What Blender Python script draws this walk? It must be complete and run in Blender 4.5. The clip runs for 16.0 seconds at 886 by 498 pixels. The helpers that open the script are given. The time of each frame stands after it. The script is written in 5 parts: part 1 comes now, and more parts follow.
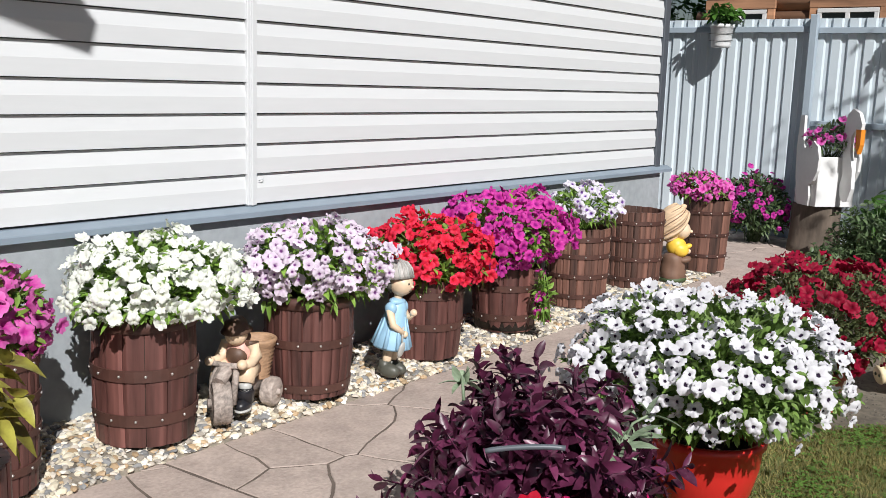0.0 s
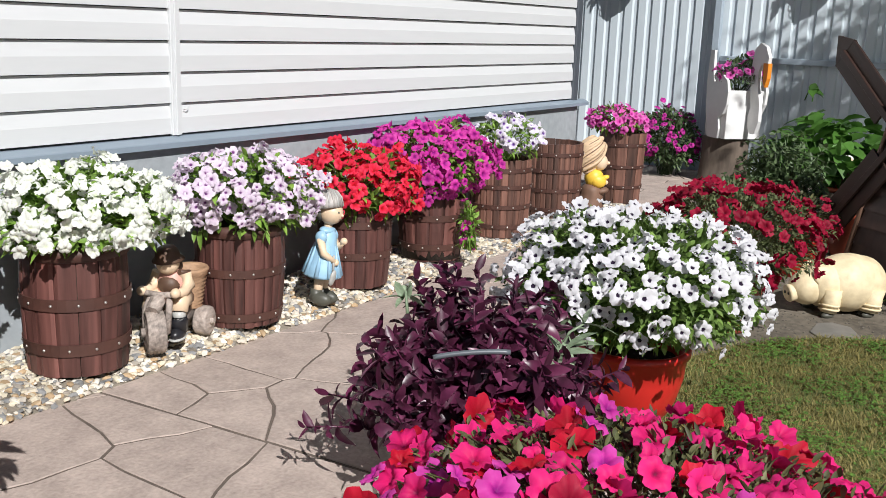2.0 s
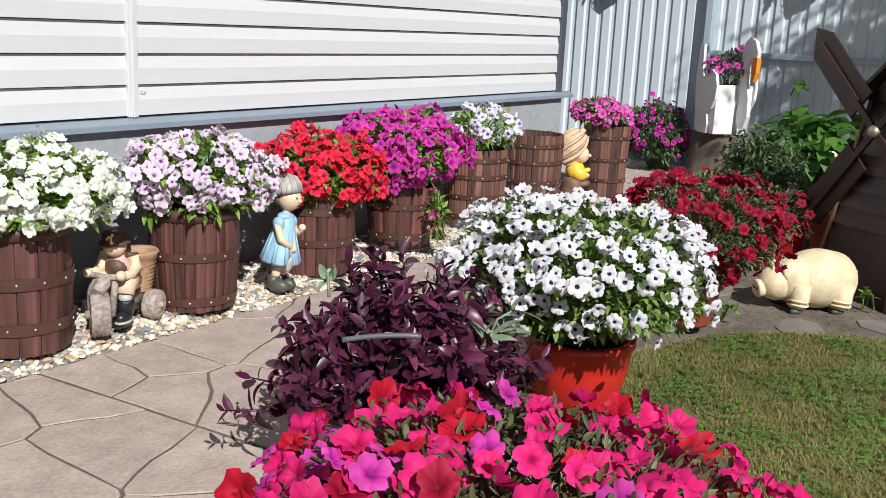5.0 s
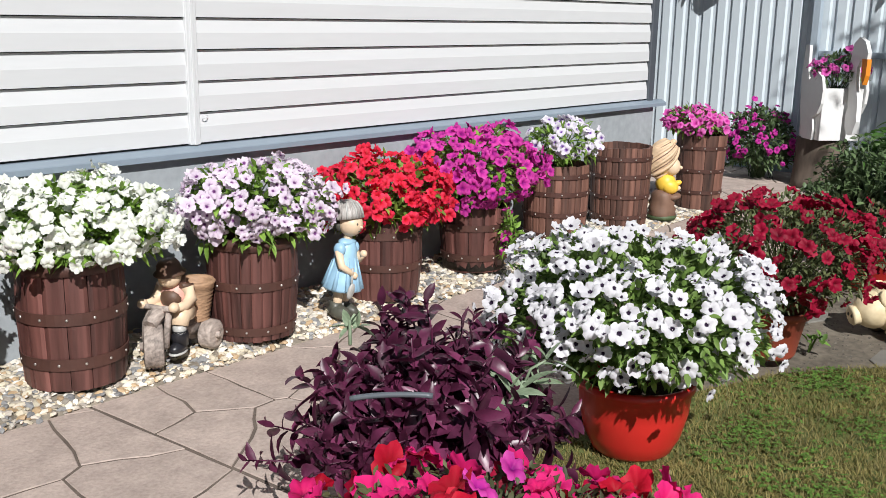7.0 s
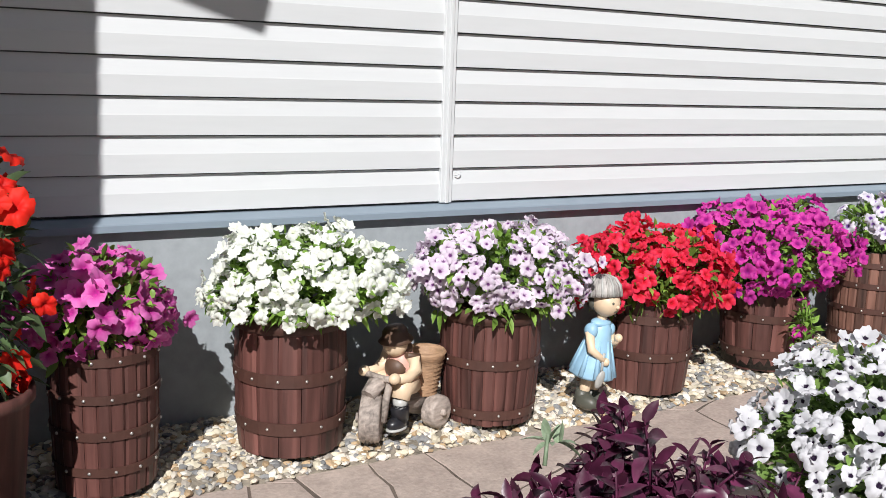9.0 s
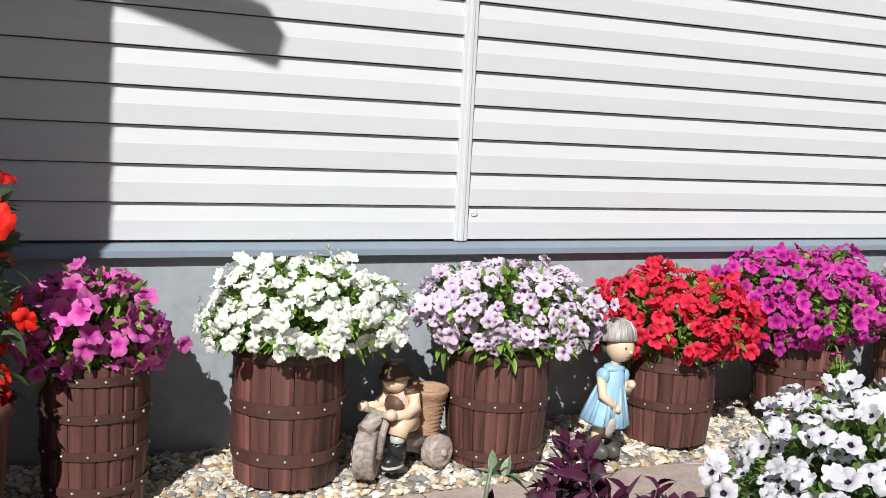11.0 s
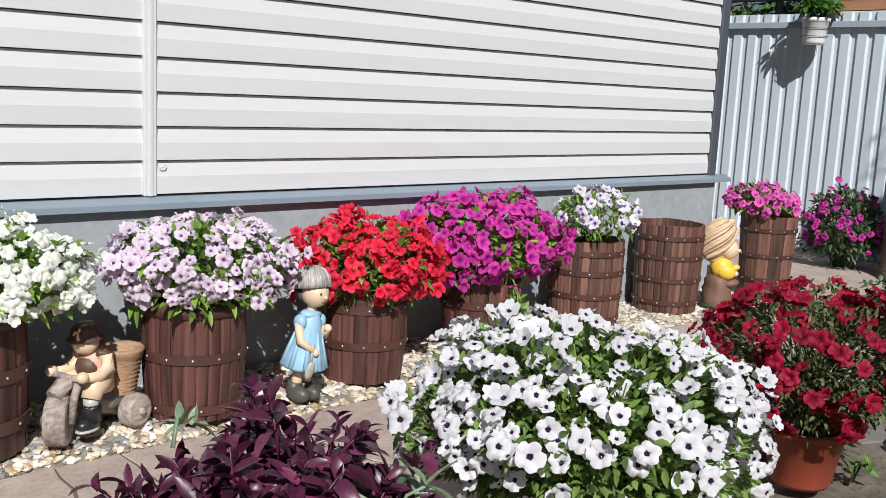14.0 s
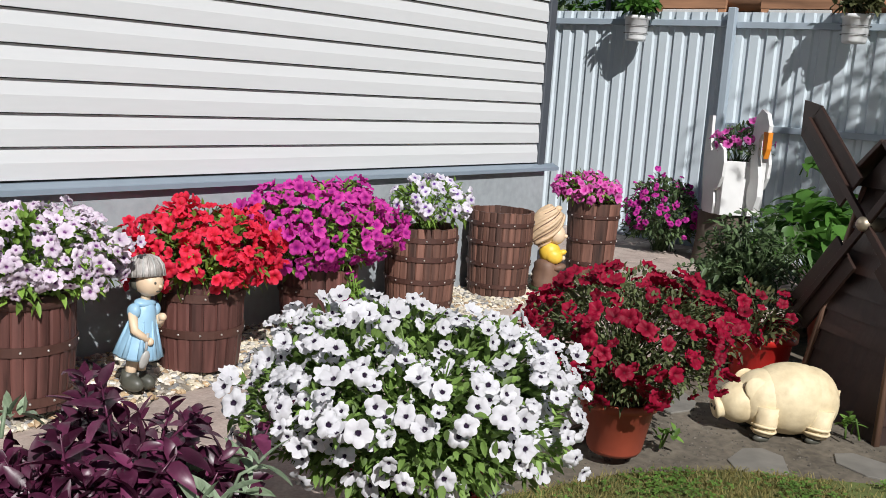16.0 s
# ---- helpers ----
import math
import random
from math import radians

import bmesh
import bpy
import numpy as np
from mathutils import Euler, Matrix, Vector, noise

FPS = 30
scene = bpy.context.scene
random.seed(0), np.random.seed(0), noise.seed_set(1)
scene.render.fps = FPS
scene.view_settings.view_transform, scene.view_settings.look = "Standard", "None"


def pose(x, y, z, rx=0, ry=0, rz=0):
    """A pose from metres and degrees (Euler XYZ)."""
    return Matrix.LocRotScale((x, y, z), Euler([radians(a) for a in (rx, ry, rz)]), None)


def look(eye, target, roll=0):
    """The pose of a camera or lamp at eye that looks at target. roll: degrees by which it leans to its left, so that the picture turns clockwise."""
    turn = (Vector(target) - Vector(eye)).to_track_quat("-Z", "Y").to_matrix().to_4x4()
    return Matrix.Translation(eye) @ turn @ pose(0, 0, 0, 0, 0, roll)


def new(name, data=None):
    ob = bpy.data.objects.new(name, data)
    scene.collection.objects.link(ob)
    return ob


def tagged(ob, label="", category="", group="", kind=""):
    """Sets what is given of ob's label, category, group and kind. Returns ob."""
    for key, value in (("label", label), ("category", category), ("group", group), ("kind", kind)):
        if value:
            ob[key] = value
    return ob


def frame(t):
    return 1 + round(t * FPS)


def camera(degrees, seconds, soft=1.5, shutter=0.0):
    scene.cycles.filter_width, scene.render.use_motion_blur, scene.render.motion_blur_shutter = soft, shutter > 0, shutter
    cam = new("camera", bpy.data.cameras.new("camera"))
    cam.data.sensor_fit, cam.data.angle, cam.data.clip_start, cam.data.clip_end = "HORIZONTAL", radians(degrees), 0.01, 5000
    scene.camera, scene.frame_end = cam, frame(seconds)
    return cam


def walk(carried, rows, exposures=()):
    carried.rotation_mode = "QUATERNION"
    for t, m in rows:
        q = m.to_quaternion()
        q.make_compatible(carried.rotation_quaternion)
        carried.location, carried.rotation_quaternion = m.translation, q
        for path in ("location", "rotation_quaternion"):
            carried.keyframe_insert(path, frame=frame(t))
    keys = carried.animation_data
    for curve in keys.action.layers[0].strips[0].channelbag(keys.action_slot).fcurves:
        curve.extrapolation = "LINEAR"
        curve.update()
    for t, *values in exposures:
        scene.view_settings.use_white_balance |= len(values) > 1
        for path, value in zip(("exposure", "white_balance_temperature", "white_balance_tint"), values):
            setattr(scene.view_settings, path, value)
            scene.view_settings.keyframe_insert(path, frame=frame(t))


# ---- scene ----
cam = camera(49.0, 16.0, soft=0.5)
PATH = [
    (0, (-2.721, -3.307, 1.347), (-1.192, -2.064, 1.006), 1.9),
    (0.5, (-2.755, -3.277, 1.323), (-1.201, -2.073, 0.951), 2.0),
    (1, (-2.782, -3.265, 1.296), (-1.198, -2.115, 0.886), 2.1),
    (1.5, (-2.8, -3.269, 1.283), (-1.189, -2.165, 0.852), 2.2),
    (2, (-2.819, -3.281, 1.277), (-1.197, -2.201, 0.832), 2.0),
    (2.5, (-2.833, -3.286, 1.256), (-1.196, -2.231, 0.8), 2.2),
    (3, (-2.832, -3.288, 1.24), (-1.19, -2.246, 0.776), 2.6),
    (3.5, (-2.826, -3.305, 1.227), (-1.173, -2.288, 0.745), 3.0),
    (6, (-2.494, -3.536, 1.281), (-0.979, -2.305, 0.848), 2.2),
    (6.5, (-2.44, -3.546, 1.312), (-0.976, -2.256, 0.874), 1.7),
    (7, (-2.373, -3.535, 1.336), (-0.918, -2.245, 0.87), 1.0),
    (7.5, (-2.186, -3.47, 1.328), (-0.806, -2.097, 0.869), 1.4),
    (8, (-2.002, -3.368, 1.325), (-0.731, -1.888, 0.884), 1.9),
    (8.5, (-1.948, -3.302, 1.316), (-0.851, -1.683, 0.902), 1.5),
    (11, (-1.631, -3.409, 1.237), (-0.803, -1.606, 0.981), 2.9),
    (11.5, (-1.634, -3.426, 1.248), (-0.719, -1.665, 1.0), 2.9),
    (12, (-1.644, -3.452, 1.257), (-0.625, -1.751, 0.996), 2.8),
    (12.5, (-1.633, -3.462, 1.261), (-0.527, -1.817, 0.996), 2.9),
    (13, (-1.63, -3.48, 1.265), (-0.456, -1.883, 0.996), 2.7),
    (13.5, (-1.619, -3.495, 1.26), (-0.379, -1.954, 0.967), 2.6),
    (14, (-1.615, -3.52, 1.251), (-0.301, -2.048, 0.923), 2.8),
    (14.5, (-1.62, -3.546, 1.249), (-0.239, -2.142, 0.904), 3.0),
    (15, (-1.627, -3.573, 1.251), (-0.191, -2.223, 0.909), 3.1),
    (15.5, (-1.645, -3.597, 1.26), (-0.159, -2.302, 0.925), 3.6),
    (16, (-1.669, -3.62, 1.274), (-0.135, -2.382, 0.937), 3.9),
]

walk(cam, [(t, look(eye, target, roll)) for t, eye, target, roll in PATH],
     [(0.0, 0.0), (12.8, 0.0), (14.0, -0.11), (16.0, -0.15)])

# ---- world and sun ----
SUN_TO = Vector((0.17, 0.25, -0.25)).normalized()
world = bpy.data.worlds.new("sky")
scene.world = world
world.use_nodes = True
wn = world.node_tree.nodes
sky = wn.new("ShaderNodeTexSky")
sky.sky_type = 'NISHITA'
sky.sun_disc = False
sky.sun_elevation = radians(40)
sky.sun_rotation = math.atan2(-SUN_TO.x, -SUN_TO.y)
sky.air_density = 1.0
world.node_tree.links.new(sky.outputs[0], wn["Background"].inputs[0])
wn["Background"].inputs[1].default_value = 0.0335
sun = bpy.data.lights.new("sun", 'SUN')
sun.energy, sun.angle, sun.color = 5.36, radians(0.5), (1.0, 0.985, 0.975)
sun_ob = new("sun", sun)
sun_ob.matrix_world = look(-SUN_TO * 20, (0, 0, 0))

# ---- materials ----


def shader(name, base, rough=0.6, metal=0.0, grain=20.0, vary=0.25, bump=0.2, bump_scale=None, spec=0.5,
           stretch=(1, 1, 1), per=None, per_amount=0.3, coat=0.0, trans=0.0, second=None):
    """A surface with two scales of variation, a bump and, where given, a change from piece to piece."""
    m = bpy.data.materials.new(name)
    m.use_nodes = True
    nt = m.node_tree
    N, L = nt.nodes, nt.links
    b = N["Principled BSDF"]
    b.inputs["Roughness"].default_value = rough
    b.inputs["Metallic"].default_value = metal
    b.inputs["Specular IOR Level"].default_value = spec
    if coat:
        b.inputs["Coat Weight"].default_value = coat
    tc = N.new("ShaderNodeTexCoord")
    mp = N.new("ShaderNodeMapping")
    mp.inputs["Scale"].default_value = stretch
    if per == "object":
        shift = N.new("ShaderNodeVectorMath")
        shift.operation = 'MULTIPLY_ADD'
        L.new(N.new("ShaderNodeObjectInfo").outputs["Random"], shift.inputs[0])
        shift.inputs[1].default_value = (37.0, 53.0, 71.0)
        L.new(tc.outputs["Object"], shift.inputs[2])
        L.new(shift.outputs[0], mp.inputs[0])
    else:
        L.new(tc.outputs["Object"], mp.inputs[0])
    fine = N.new("ShaderNodeTexNoise")
    fine.inputs["Scale"].default_value, fine.inputs["Detail"].default_value = grain, 6
    broad = N.new("ShaderNodeTexNoise")
    broad.inputs["Scale"].default_value, broad.inputs["Detail"].default_value = grain / 7, 3
    L.new(mp.outputs[0], fine.inputs[0])
    L.new(mp.outputs[0], broad.inputs[0])
    add = N.new("ShaderNodeMath")
    add.operation = 'ADD'
    L.new(fine.outputs[0], add.inputs[0])
    L.new(broad.outputs[0], add.inputs[1])
    ramp = N.new("ShaderNodeValToRGB")
    lo = [c * (1 - vary) for c in base]
    hi = [min(1, c * (1 + vary)) for c in (second or base)]
    ramp.color_ramp.elements[0].position, ramp.color_ramp.elements[0].color = 0.3, (*lo, 1)
    ramp.color_ramp.elements[1].position, ramp.color_ramp.elements[1].color = 0.7, (*hi, 1)
    half = N.new("ShaderNodeMath")
    half.operation = 'MULTIPLY'
    half.inputs[1].default_value = 0.5
    L.new(add.outputs[0], half.inputs[0])
    L.new(half.outputs[0], ramp.inputs[0])
    out = ramp.outputs[0]
    if per:
        if per == "object":
            src = N.new("ShaderNodeObjectInfo").outputs["Random"]
        else:
            src = N.new("ShaderNodeNewGeometry").outputs["Random Per Island"]
        hsv = N.new("ShaderNodeHueSaturation")
        mr = N.new("ShaderNodeMapRange")
        mr.inputs[3].default_value, mr.inputs[4].default_value = 1 - per_amount, 1 + per_amount
        L.new(src, mr.inputs[0])
        L.new(mr.outputs[0], hsv.inputs["Value"])
        L.new(out, hsv.inputs["Color"])
        out = hsv.outputs[0]
    L.new(out, b.inputs["Base Color"])
    if bump:
        bp = N.new("ShaderNodeBump")
        bp.inputs["Strength"].default_value, bp.inputs["Distance"].default_value = bump, 0.004
        L.new(add.outputs[0], bp.inputs["Height"])
        L.new(bp.outputs[0], b.inputs["Normal"])
    if trans:
        t = N.new("ShaderNodeBsdfTranslucent")
        L.new(out, t.inputs[0])
        mix = N.new("ShaderNodeMixShader")
        mix.inputs[0].default_value = trans
        L.new(b.outputs[0], mix.inputs[1])
        L.new(t.outputs[0], mix.inputs[2])
        L.new(mix.outputs[0], N["Material Output"].inputs[0])
    return m


def petal(name, stops, jitter=0.12, trans=0.3):
    """Petal colour by the distance from the flower's heart (local metres), with fine veins."""
    m = bpy.data.materials.new(name)
    m.use_nodes = True
    N, L = m.node_tree.nodes, m.node_tree.links
    b = N["Principled BSDF"]
    b.inputs["Roughness"].default_value = 0.6
    b.inputs["Specular IOR Level"].default_value = 0.25
    tc = N.new("ShaderNodeTexCoord")
    sep = N.new("ShaderNodeSeparateXYZ")
    L.new(tc.outputs["Object"], sep.inputs[0])
    flat = N.new("ShaderNodeCombineXYZ")
    L.new(sep.outputs[0], flat.inputs[0])
    L.new(sep.outputs[1], flat.inputs[1])
    ln = N.new("ShaderNodeVectorMath")
    ln.operation = 'LENGTH'
    L.new(flat.outputs[0], ln.inputs[0])
    noi = N.new("ShaderNodeTexNoise")
    noi.inputs["Scale"].default_value = 110
    L.new(tc.outputs["Object"], noi.inputs[0])
    mr = N.new("ShaderNodeMath")
    mr.operation = 'MULTIPLY_ADD'
    mr.inputs[1].default_value = 0.008
    L.new(noi.outputs[0], mr.inputs[0])
    L.new(ln.outputs["Value"], mr.inputs[2])
    sc = N.new("ShaderNodeMath")
    sc.operation = 'MULTIPLY'
    sc.inputs[1].default_value = 1 / 0.04
    L.new(mr.outputs[0], sc.inputs[0])
    ramp = N.new("ShaderNodeValToRGB")
    els = ramp.color_ramp.elements
    while len(els) < len(stops):
        els.new(0.5)
    for e, (p, c) in zip(els, stops):
        e.position, e.color = p, (*c, 1)
    L.new(sc.outputs[0], ramp.inputs[0])
    info = N.new("ShaderNodeObjectInfo")
    rng = N.new("ShaderNodeMapRange")
    rng.inputs[3].default_value, rng.inputs[4].default_value = 1 - jitter, 1 + jitter
    L.new(info.outputs["Random"], rng.inputs[0])
    hsv = N.new("ShaderNodeHueSaturation")
    L.new(rng.outputs[0], hsv.inputs["Value"])
    L.new(ramp.outputs[0], hsv.inputs["Color"])
    L.new(hsv.outputs[0], b.inputs["Base Color"])
    t = N.new("ShaderNodeBsdfTranslucent")
    L.new(hsv.outputs[0], t.inputs[0])
    mix = N.new("ShaderNodeMixShader")
    mix.inputs[0].default_value = trans
    L.new(b.outputs[0], mix.inputs[1])
    L.new(t.outputs[0], mix.inputs[2])
    L.new(mix.outputs[0], N["Material Output"].inputs[0])
    return m


M = {}
M["siding"] = shader("vinyl siding", (0.622, 0.638, 0.646), 0.45, grain=40, vary=0.03, bump=0.12, stretch=(0.12, 1, 1), per="object", per_amount=0.015)
M["siding_dark"] = shader("siding backing", (0.10, 0.10, 0.11), 0.9, grain=8, vary=0.1)
M["metal_grey"] = shader("grey painted steel", (0.22, 0.27, 0.32), 0.38, 0.0, grain=9, vary=0.08, bump=0.04)
M["corner_grey"] = shader("slate grey trim", (0.07, 0.08, 0.095), 0.5, grain=9, vary=0.1, bump=0.04)
M["plinth"] = shader("grey plinth render", (0.33, 0.36, 0.38), 0.85, grain=24, vary=0.16, bump=0.35)
M["fence"] = shader("blue-grey coated sheet steel", (0.59, 0.665, 0.71), 0.42, grain=5, vary=0.05, bump=0.03)
M["fence_post"] = shader("blue-grey square steel tube", (0.36, 0.43, 0.49), 0.42, grain=8, vary=0.07, bump=0.03)
M["stave"] = shader("red-brown stained oak", (0.055, 0.0165, 0.0125), 0.5, grain=34, vary=0.8, bump=0.5, stretch=(1, 1, 0.07), per="object", per_amount=0.30, second=(0.105, 0.043, 0.036))
M["stave_old"] = shader("weathered brown barrel wood", (0.050, 0.021, 0.015), 0.65, grain=30, vary=0.85, bump=0.6, stretch=(1, 1, 0.07), per="object", per_amount=0.5, second=(0.135, 0.064, 0.046))
M["hoop"] = shader("brown painted hoop", (0.075, 0.032, 0.024), 0.55, 0.0, grain=18, vary=0.3, bump=0.2)
M["bolt"] = shader("zinc bolt", (0.6, 0.58, 0.55), 0.35, 0.8, grain=60, vary=0.1, bump=0)
M["soil"] = shader("potting soil", (0.035, 0.025, 0.018), 0.95, grain=60, vary=0.5, bump=1.0)
M["slab"] = shader("stamped concrete, pinkish beige", (0.385, 0.312, 0.272), 0.8, grain=70, vary=0.22, bump=0.7, per="object", per_amount=0.05, second=(0.43, 0.352, 0.308))
M["joint"] = shader("paving joint", (0.125, 0.098, 0.08), 0.95, grain=30, vary=0.3, bump=0.6)
M["earth"] = shader("dry dark earth", (0.135, 0.115, 0.088), 0.95, grain=26, vary=0.6, bump=1.0)
M["crumb"] = shader("crumbs of dry earth", (0.115, 0.102, 0.082), 0.95, grain=20, vary=0.5, bump=0.5, per="island", per_amount=0.5)
M["stone_flat"] = shader("flat grey stepping stone", (0.18, 0.17, 0.15), 0.85, grain=12, vary=0.3, bump=0.6)
M["lawn_bed"] = shader("thatch under the lawn", (0.15, 0.13, 0.045), 0.95, grain=9, vary=0.5, bump=1.0, second=(0.09, 0.13, 0.03))
M["grass"] = shader("grass blades", (0.215, 0.205, 0.055), 0.6, grain=5, vary=0.4, bump=0, per="island", per_amount=0.4, trans=0.3, second=(0.29, 0.24, 0.09))
M["clover"] = shader("low green weeds", (0.13, 0.245, 0.045), 0.55, grain=5, vary=0.3, bump=0, per="island", per_amount=0.35, trans=0.3)
M["leaf"] = shader("petunia leaves", (0.12, 0.24, 0.035), 0.5, grain=8, vary=0.3, bump=0.1, per="island", per_amount=0.45, trans=0.3, second=(0.21, 0.34, 0.06))
M["leaf_dry"] = shader("olive leaves and stems", (0.065, 0.095, 0.028), 0.6, grain=8, vary=0.35, bump=0.1, per="island", per_amount=0.5, trans=0.2, second=(0.11, 0.105, 0.045))
M["leaf_fresh"] = shader("fresh petunia leaves", (0.085, 0.17, 0.03), 0.55, grain=8, vary=0.35, bump=0.1, per="island", per_amount=0.5, trans=0.3, second=(0.19, 0.29, 0.07))
M["leaf_red"] = shader("dull green leaves on dark stems", (0.070, 0.115, 0.034), 0.6, grain=8, vary=0.35, bump=0.1, per="island", per_amount=0.5, trans=0.2, second=(0.125, 0.14, 0.06))
M["leaf_dark"] = shader("dark green bush leaves", (0.055, 0.105, 0.035), 0.5, grain=8, vary=0.35, bump=0.1, per="island", per_amount=0.5, trans=0.2, second=(0.11, 0.16, 0.07))
M["leaf_bright"] = shader("broad bright green leaves", (0.075, 0.185, 0.03), 0.45, grain=10, vary=0.25, bump=0.15, per="island", per_amount=0.35, trans=0.35)
M["leaf_purple"] = shader("plum purple leaves", (0.036, 0.006, 0.018), 0.36, spec=0.45, grain=25, vary=0.5, bump=0.3, per="island", per_amount=0.6, trans=0.12, second=(0.102, 0.020, 0.054))
M["leaf_variegated"] = shader("grey-green striped leaves", (0.16, 0.24, 0.12), 0.5, grain=40, vary=0.4, bump=0.1, stretch=(4, 0.6, 1), per="island", per_amount=0.25, trans=0.2, second=(0.3, 0.38, 0.26))
M["coleus"] = shader("coleus leaves, yellow-green and maroon", (0.075, 0.012, 0.014), 0.45, grain=34, vary=0.4, bump=0.3, per="island", per_amount=0.4, trans=0.25, second=(0.30, 0.29, 0.05))
M["bark"] = shader("rough bark", (0.11, 0.085, 0.065), 0.9, grain=22, vary=0.5, bump=1.0, stretch=(1, 1, 0.3))
M["cut_wood"] = shader("sawn stump top", (0.30, 0.23, 0.15), 0.8, grain=30, vary=0.25, bump=0.3)
M["red_pot"] = shader("glossy red plastic", (0.54, 0.024, 0.020), 0.32, grain=7, vary=0.1, bump=0.04)
M["terracotta"] = shader("terracotta plastic pot", (0.37, 0.075, 0.04), 0.5, grain=10, vary=0.2, bump=0.15)
M["grey_strip"] = shader("grey plastic handle", (0.10, 0.115, 0.13), 0.4, grain=20, vary=0.1, bump=0.05)
M["white_pot"] = shader("white plastic", (0.75, 0.76, 0.76), 0.4, grain=10, vary=0.04, bump=0.03)
M["wire"] = shader("dark wire", (0.05, 0.05, 0.05), 0.5, 0.6, grain=30, vary=0.1, bump=0)
M["white_paint"] = shader("white painted board", (0.72, 0.72, 0.71), 0.5, grain=14, vary=0.06, bump=0.15)
M["orange_paint"] = shader("orange paint", (0.75, 0.25, 0.02), 0.5, grain=14, vary=0.1, bump=0.1)
M["mill"] = shader("near-black stained timber", (0.030, 0.014, 0.010), 0.5, grain=24, vary=0.5, bump=0.6, stretch=(1, 1, 0.12), per="object", per_amount=0.35)
M["mill_strip"] = shader("worn brown corner strip", (0.16, 0.09, 0.06), 0.6, grain=24, vary=0.3, bump=0.3, stretch=(1, 1, 0.12))
M["brass"] = shader("dull metal hub", (0.35, 0.30, 0.22), 0.45, 0.7, grain=40, vary=0.2, bump=0.1)
M["cream"] = shader("cream painted plaster", (0.66, 0.53, 0.32), 0.6, grain=26, vary=0.14, bump=0.5, second=(0.74, 0.63, 0.42))
M["skin"] = shader("flesh-coloured glazed plaster", (0.72, 0.55, 0.38), 0.45, grain=22, vary=0.12, bump=0.15)
M["blue_dress"] = shader("light blue paint", (0.30, 0.50, 0.66), 0.45, grain=18, vary=0.14, bump=0.2)
M["hair_grey"] = shader("grey painted knit", (0.34, 0.32, 0.30), 0.5, grain=14, vary=0.55, bump=0.9, stretch=(6, 6, 0.4))
M["boot"] = shader("dark olive painted boots", (0.075, 0.075, 0.06), 0.45, grain=25, vary=0.35, bump=0.4)
M["boot_black"] = shader("black painted boots", (0.02, 0.02, 0.024), 0.35, grain=25, vary=0.35, bump=0.4)
M["tin"] = shader("grey painted trowel", (0.42, 0.42, 0.40), 0.4, grain=25, vary=0.25, bump=0.2)
M["pink_cloth"] = shader("pale pink painted shorts", (0.60, 0.33, 0.27), 0.5, grain=18, vary=0.15, bump=0.2)
M["brown_cap"] = shader("dark brown paint", (0.10, 0.055, 0.035), 0.55, grain=20, vary=0.4, bump=0.5)
M["log_wheel"] = shader("grey-brown carved wood rings", (0.34, 0.285, 0.25), 0.7, grain=30, vary=0.8, bump=1.0, stretch=(0.5, 2, 2))
M["wicker"] = shader("tan wicker", (0.36, 0.22, 0.13), 0.65, grain=40, vary=0.35, bump=0.8, stretch=(1, 1, 3))
M["hat"] = shader("straw-coloured hat", (0.58, 0.42, 0.27), 0.55, grain=12, vary=0.3, bump=0.7, stretch=(1, 1, 4))
M["yellow"] = shader("yellow paint", (0.80, 0.52, 0.06), 0.45, grain=18, vary=0.12, bump=0.2)
M["moss"] = shader("dark green painted base", (0.05, 0.075, 0.03), 0.6, grain=24, vary=0.5, bump=0.6)
M["pebble"] = shader("mixed pebbles", (0.52, 0.465, 0.395), 0.6, grain=18, vary=0.3, bump=0.3, per="island", per_amount=0.5)
M["grit"] = shader("grit between pebbles", (0.22, 0.19, 0.15), 0.9, grain=60, vary=0.6, bump=1.0)
M["log"] = shader("weathered log wall", (0.48, 0.25, 0.14), 0.85, grain=14, vary=0.6, bump=0.8, stretch=(1, 0.1, 1), per="object", per_amount=0.35)
M["glass"] = shader("dark window glass", (0.02, 0.025, 0.03), 0.05, grain=2, vary=0.1, bump=0, spec=0.8)
M["brick_red"] = shader("stacked red-orange brick", (0.42, 0.16, 0.07), 0.85, grain=20, vary=0.35, bump=0.5, per="object", per_amount=0.3)
M["annex"] = shader("light siding of the unseen annex", (0.7, 0.7, 0.7), 0.6, grain=6, vary=0.05, bump=0.1)

P_WHITE = petal("white petunia", [(0.0, (0.60, 0.68, 0.30)), (0.18, (0.80, 0.84, 0.66)), (0.34, (0.80, 0.82, 0.75)), (1.0, (0.85, 0.865, 0.82))], 0.08)
P_WHITE_EYE = petal("white petunia with a dark eye", [(0.0, (0.02, 0.008, 0.03)), (0.235, (0.02, 0.008, 0.03)), (0.29, (0.68, 0.67, 0.71)), (1.0, (0.77, 0.77, 0.79))], 0.12)
P_LILAC = petal("lilac veined petunia", [(0.0, (0.08, 0.015, 0.10)), (0.20, (0.16, 0.04, 0.18)), (0.32, (0.68, 0.55, 0.69)), (1.0, (0.87, 0.80, 0.87))], 0.12)
P_RED = petal("scarlet petunia", [(0.0, (0.10, 0.004, 0.01)), (0.2, (0.40, 0.006, 0.012)), (0.45, (0.72, 0.016, 0.050)), (1.0, (0.80, 0.045, 0.105))], 0.16)
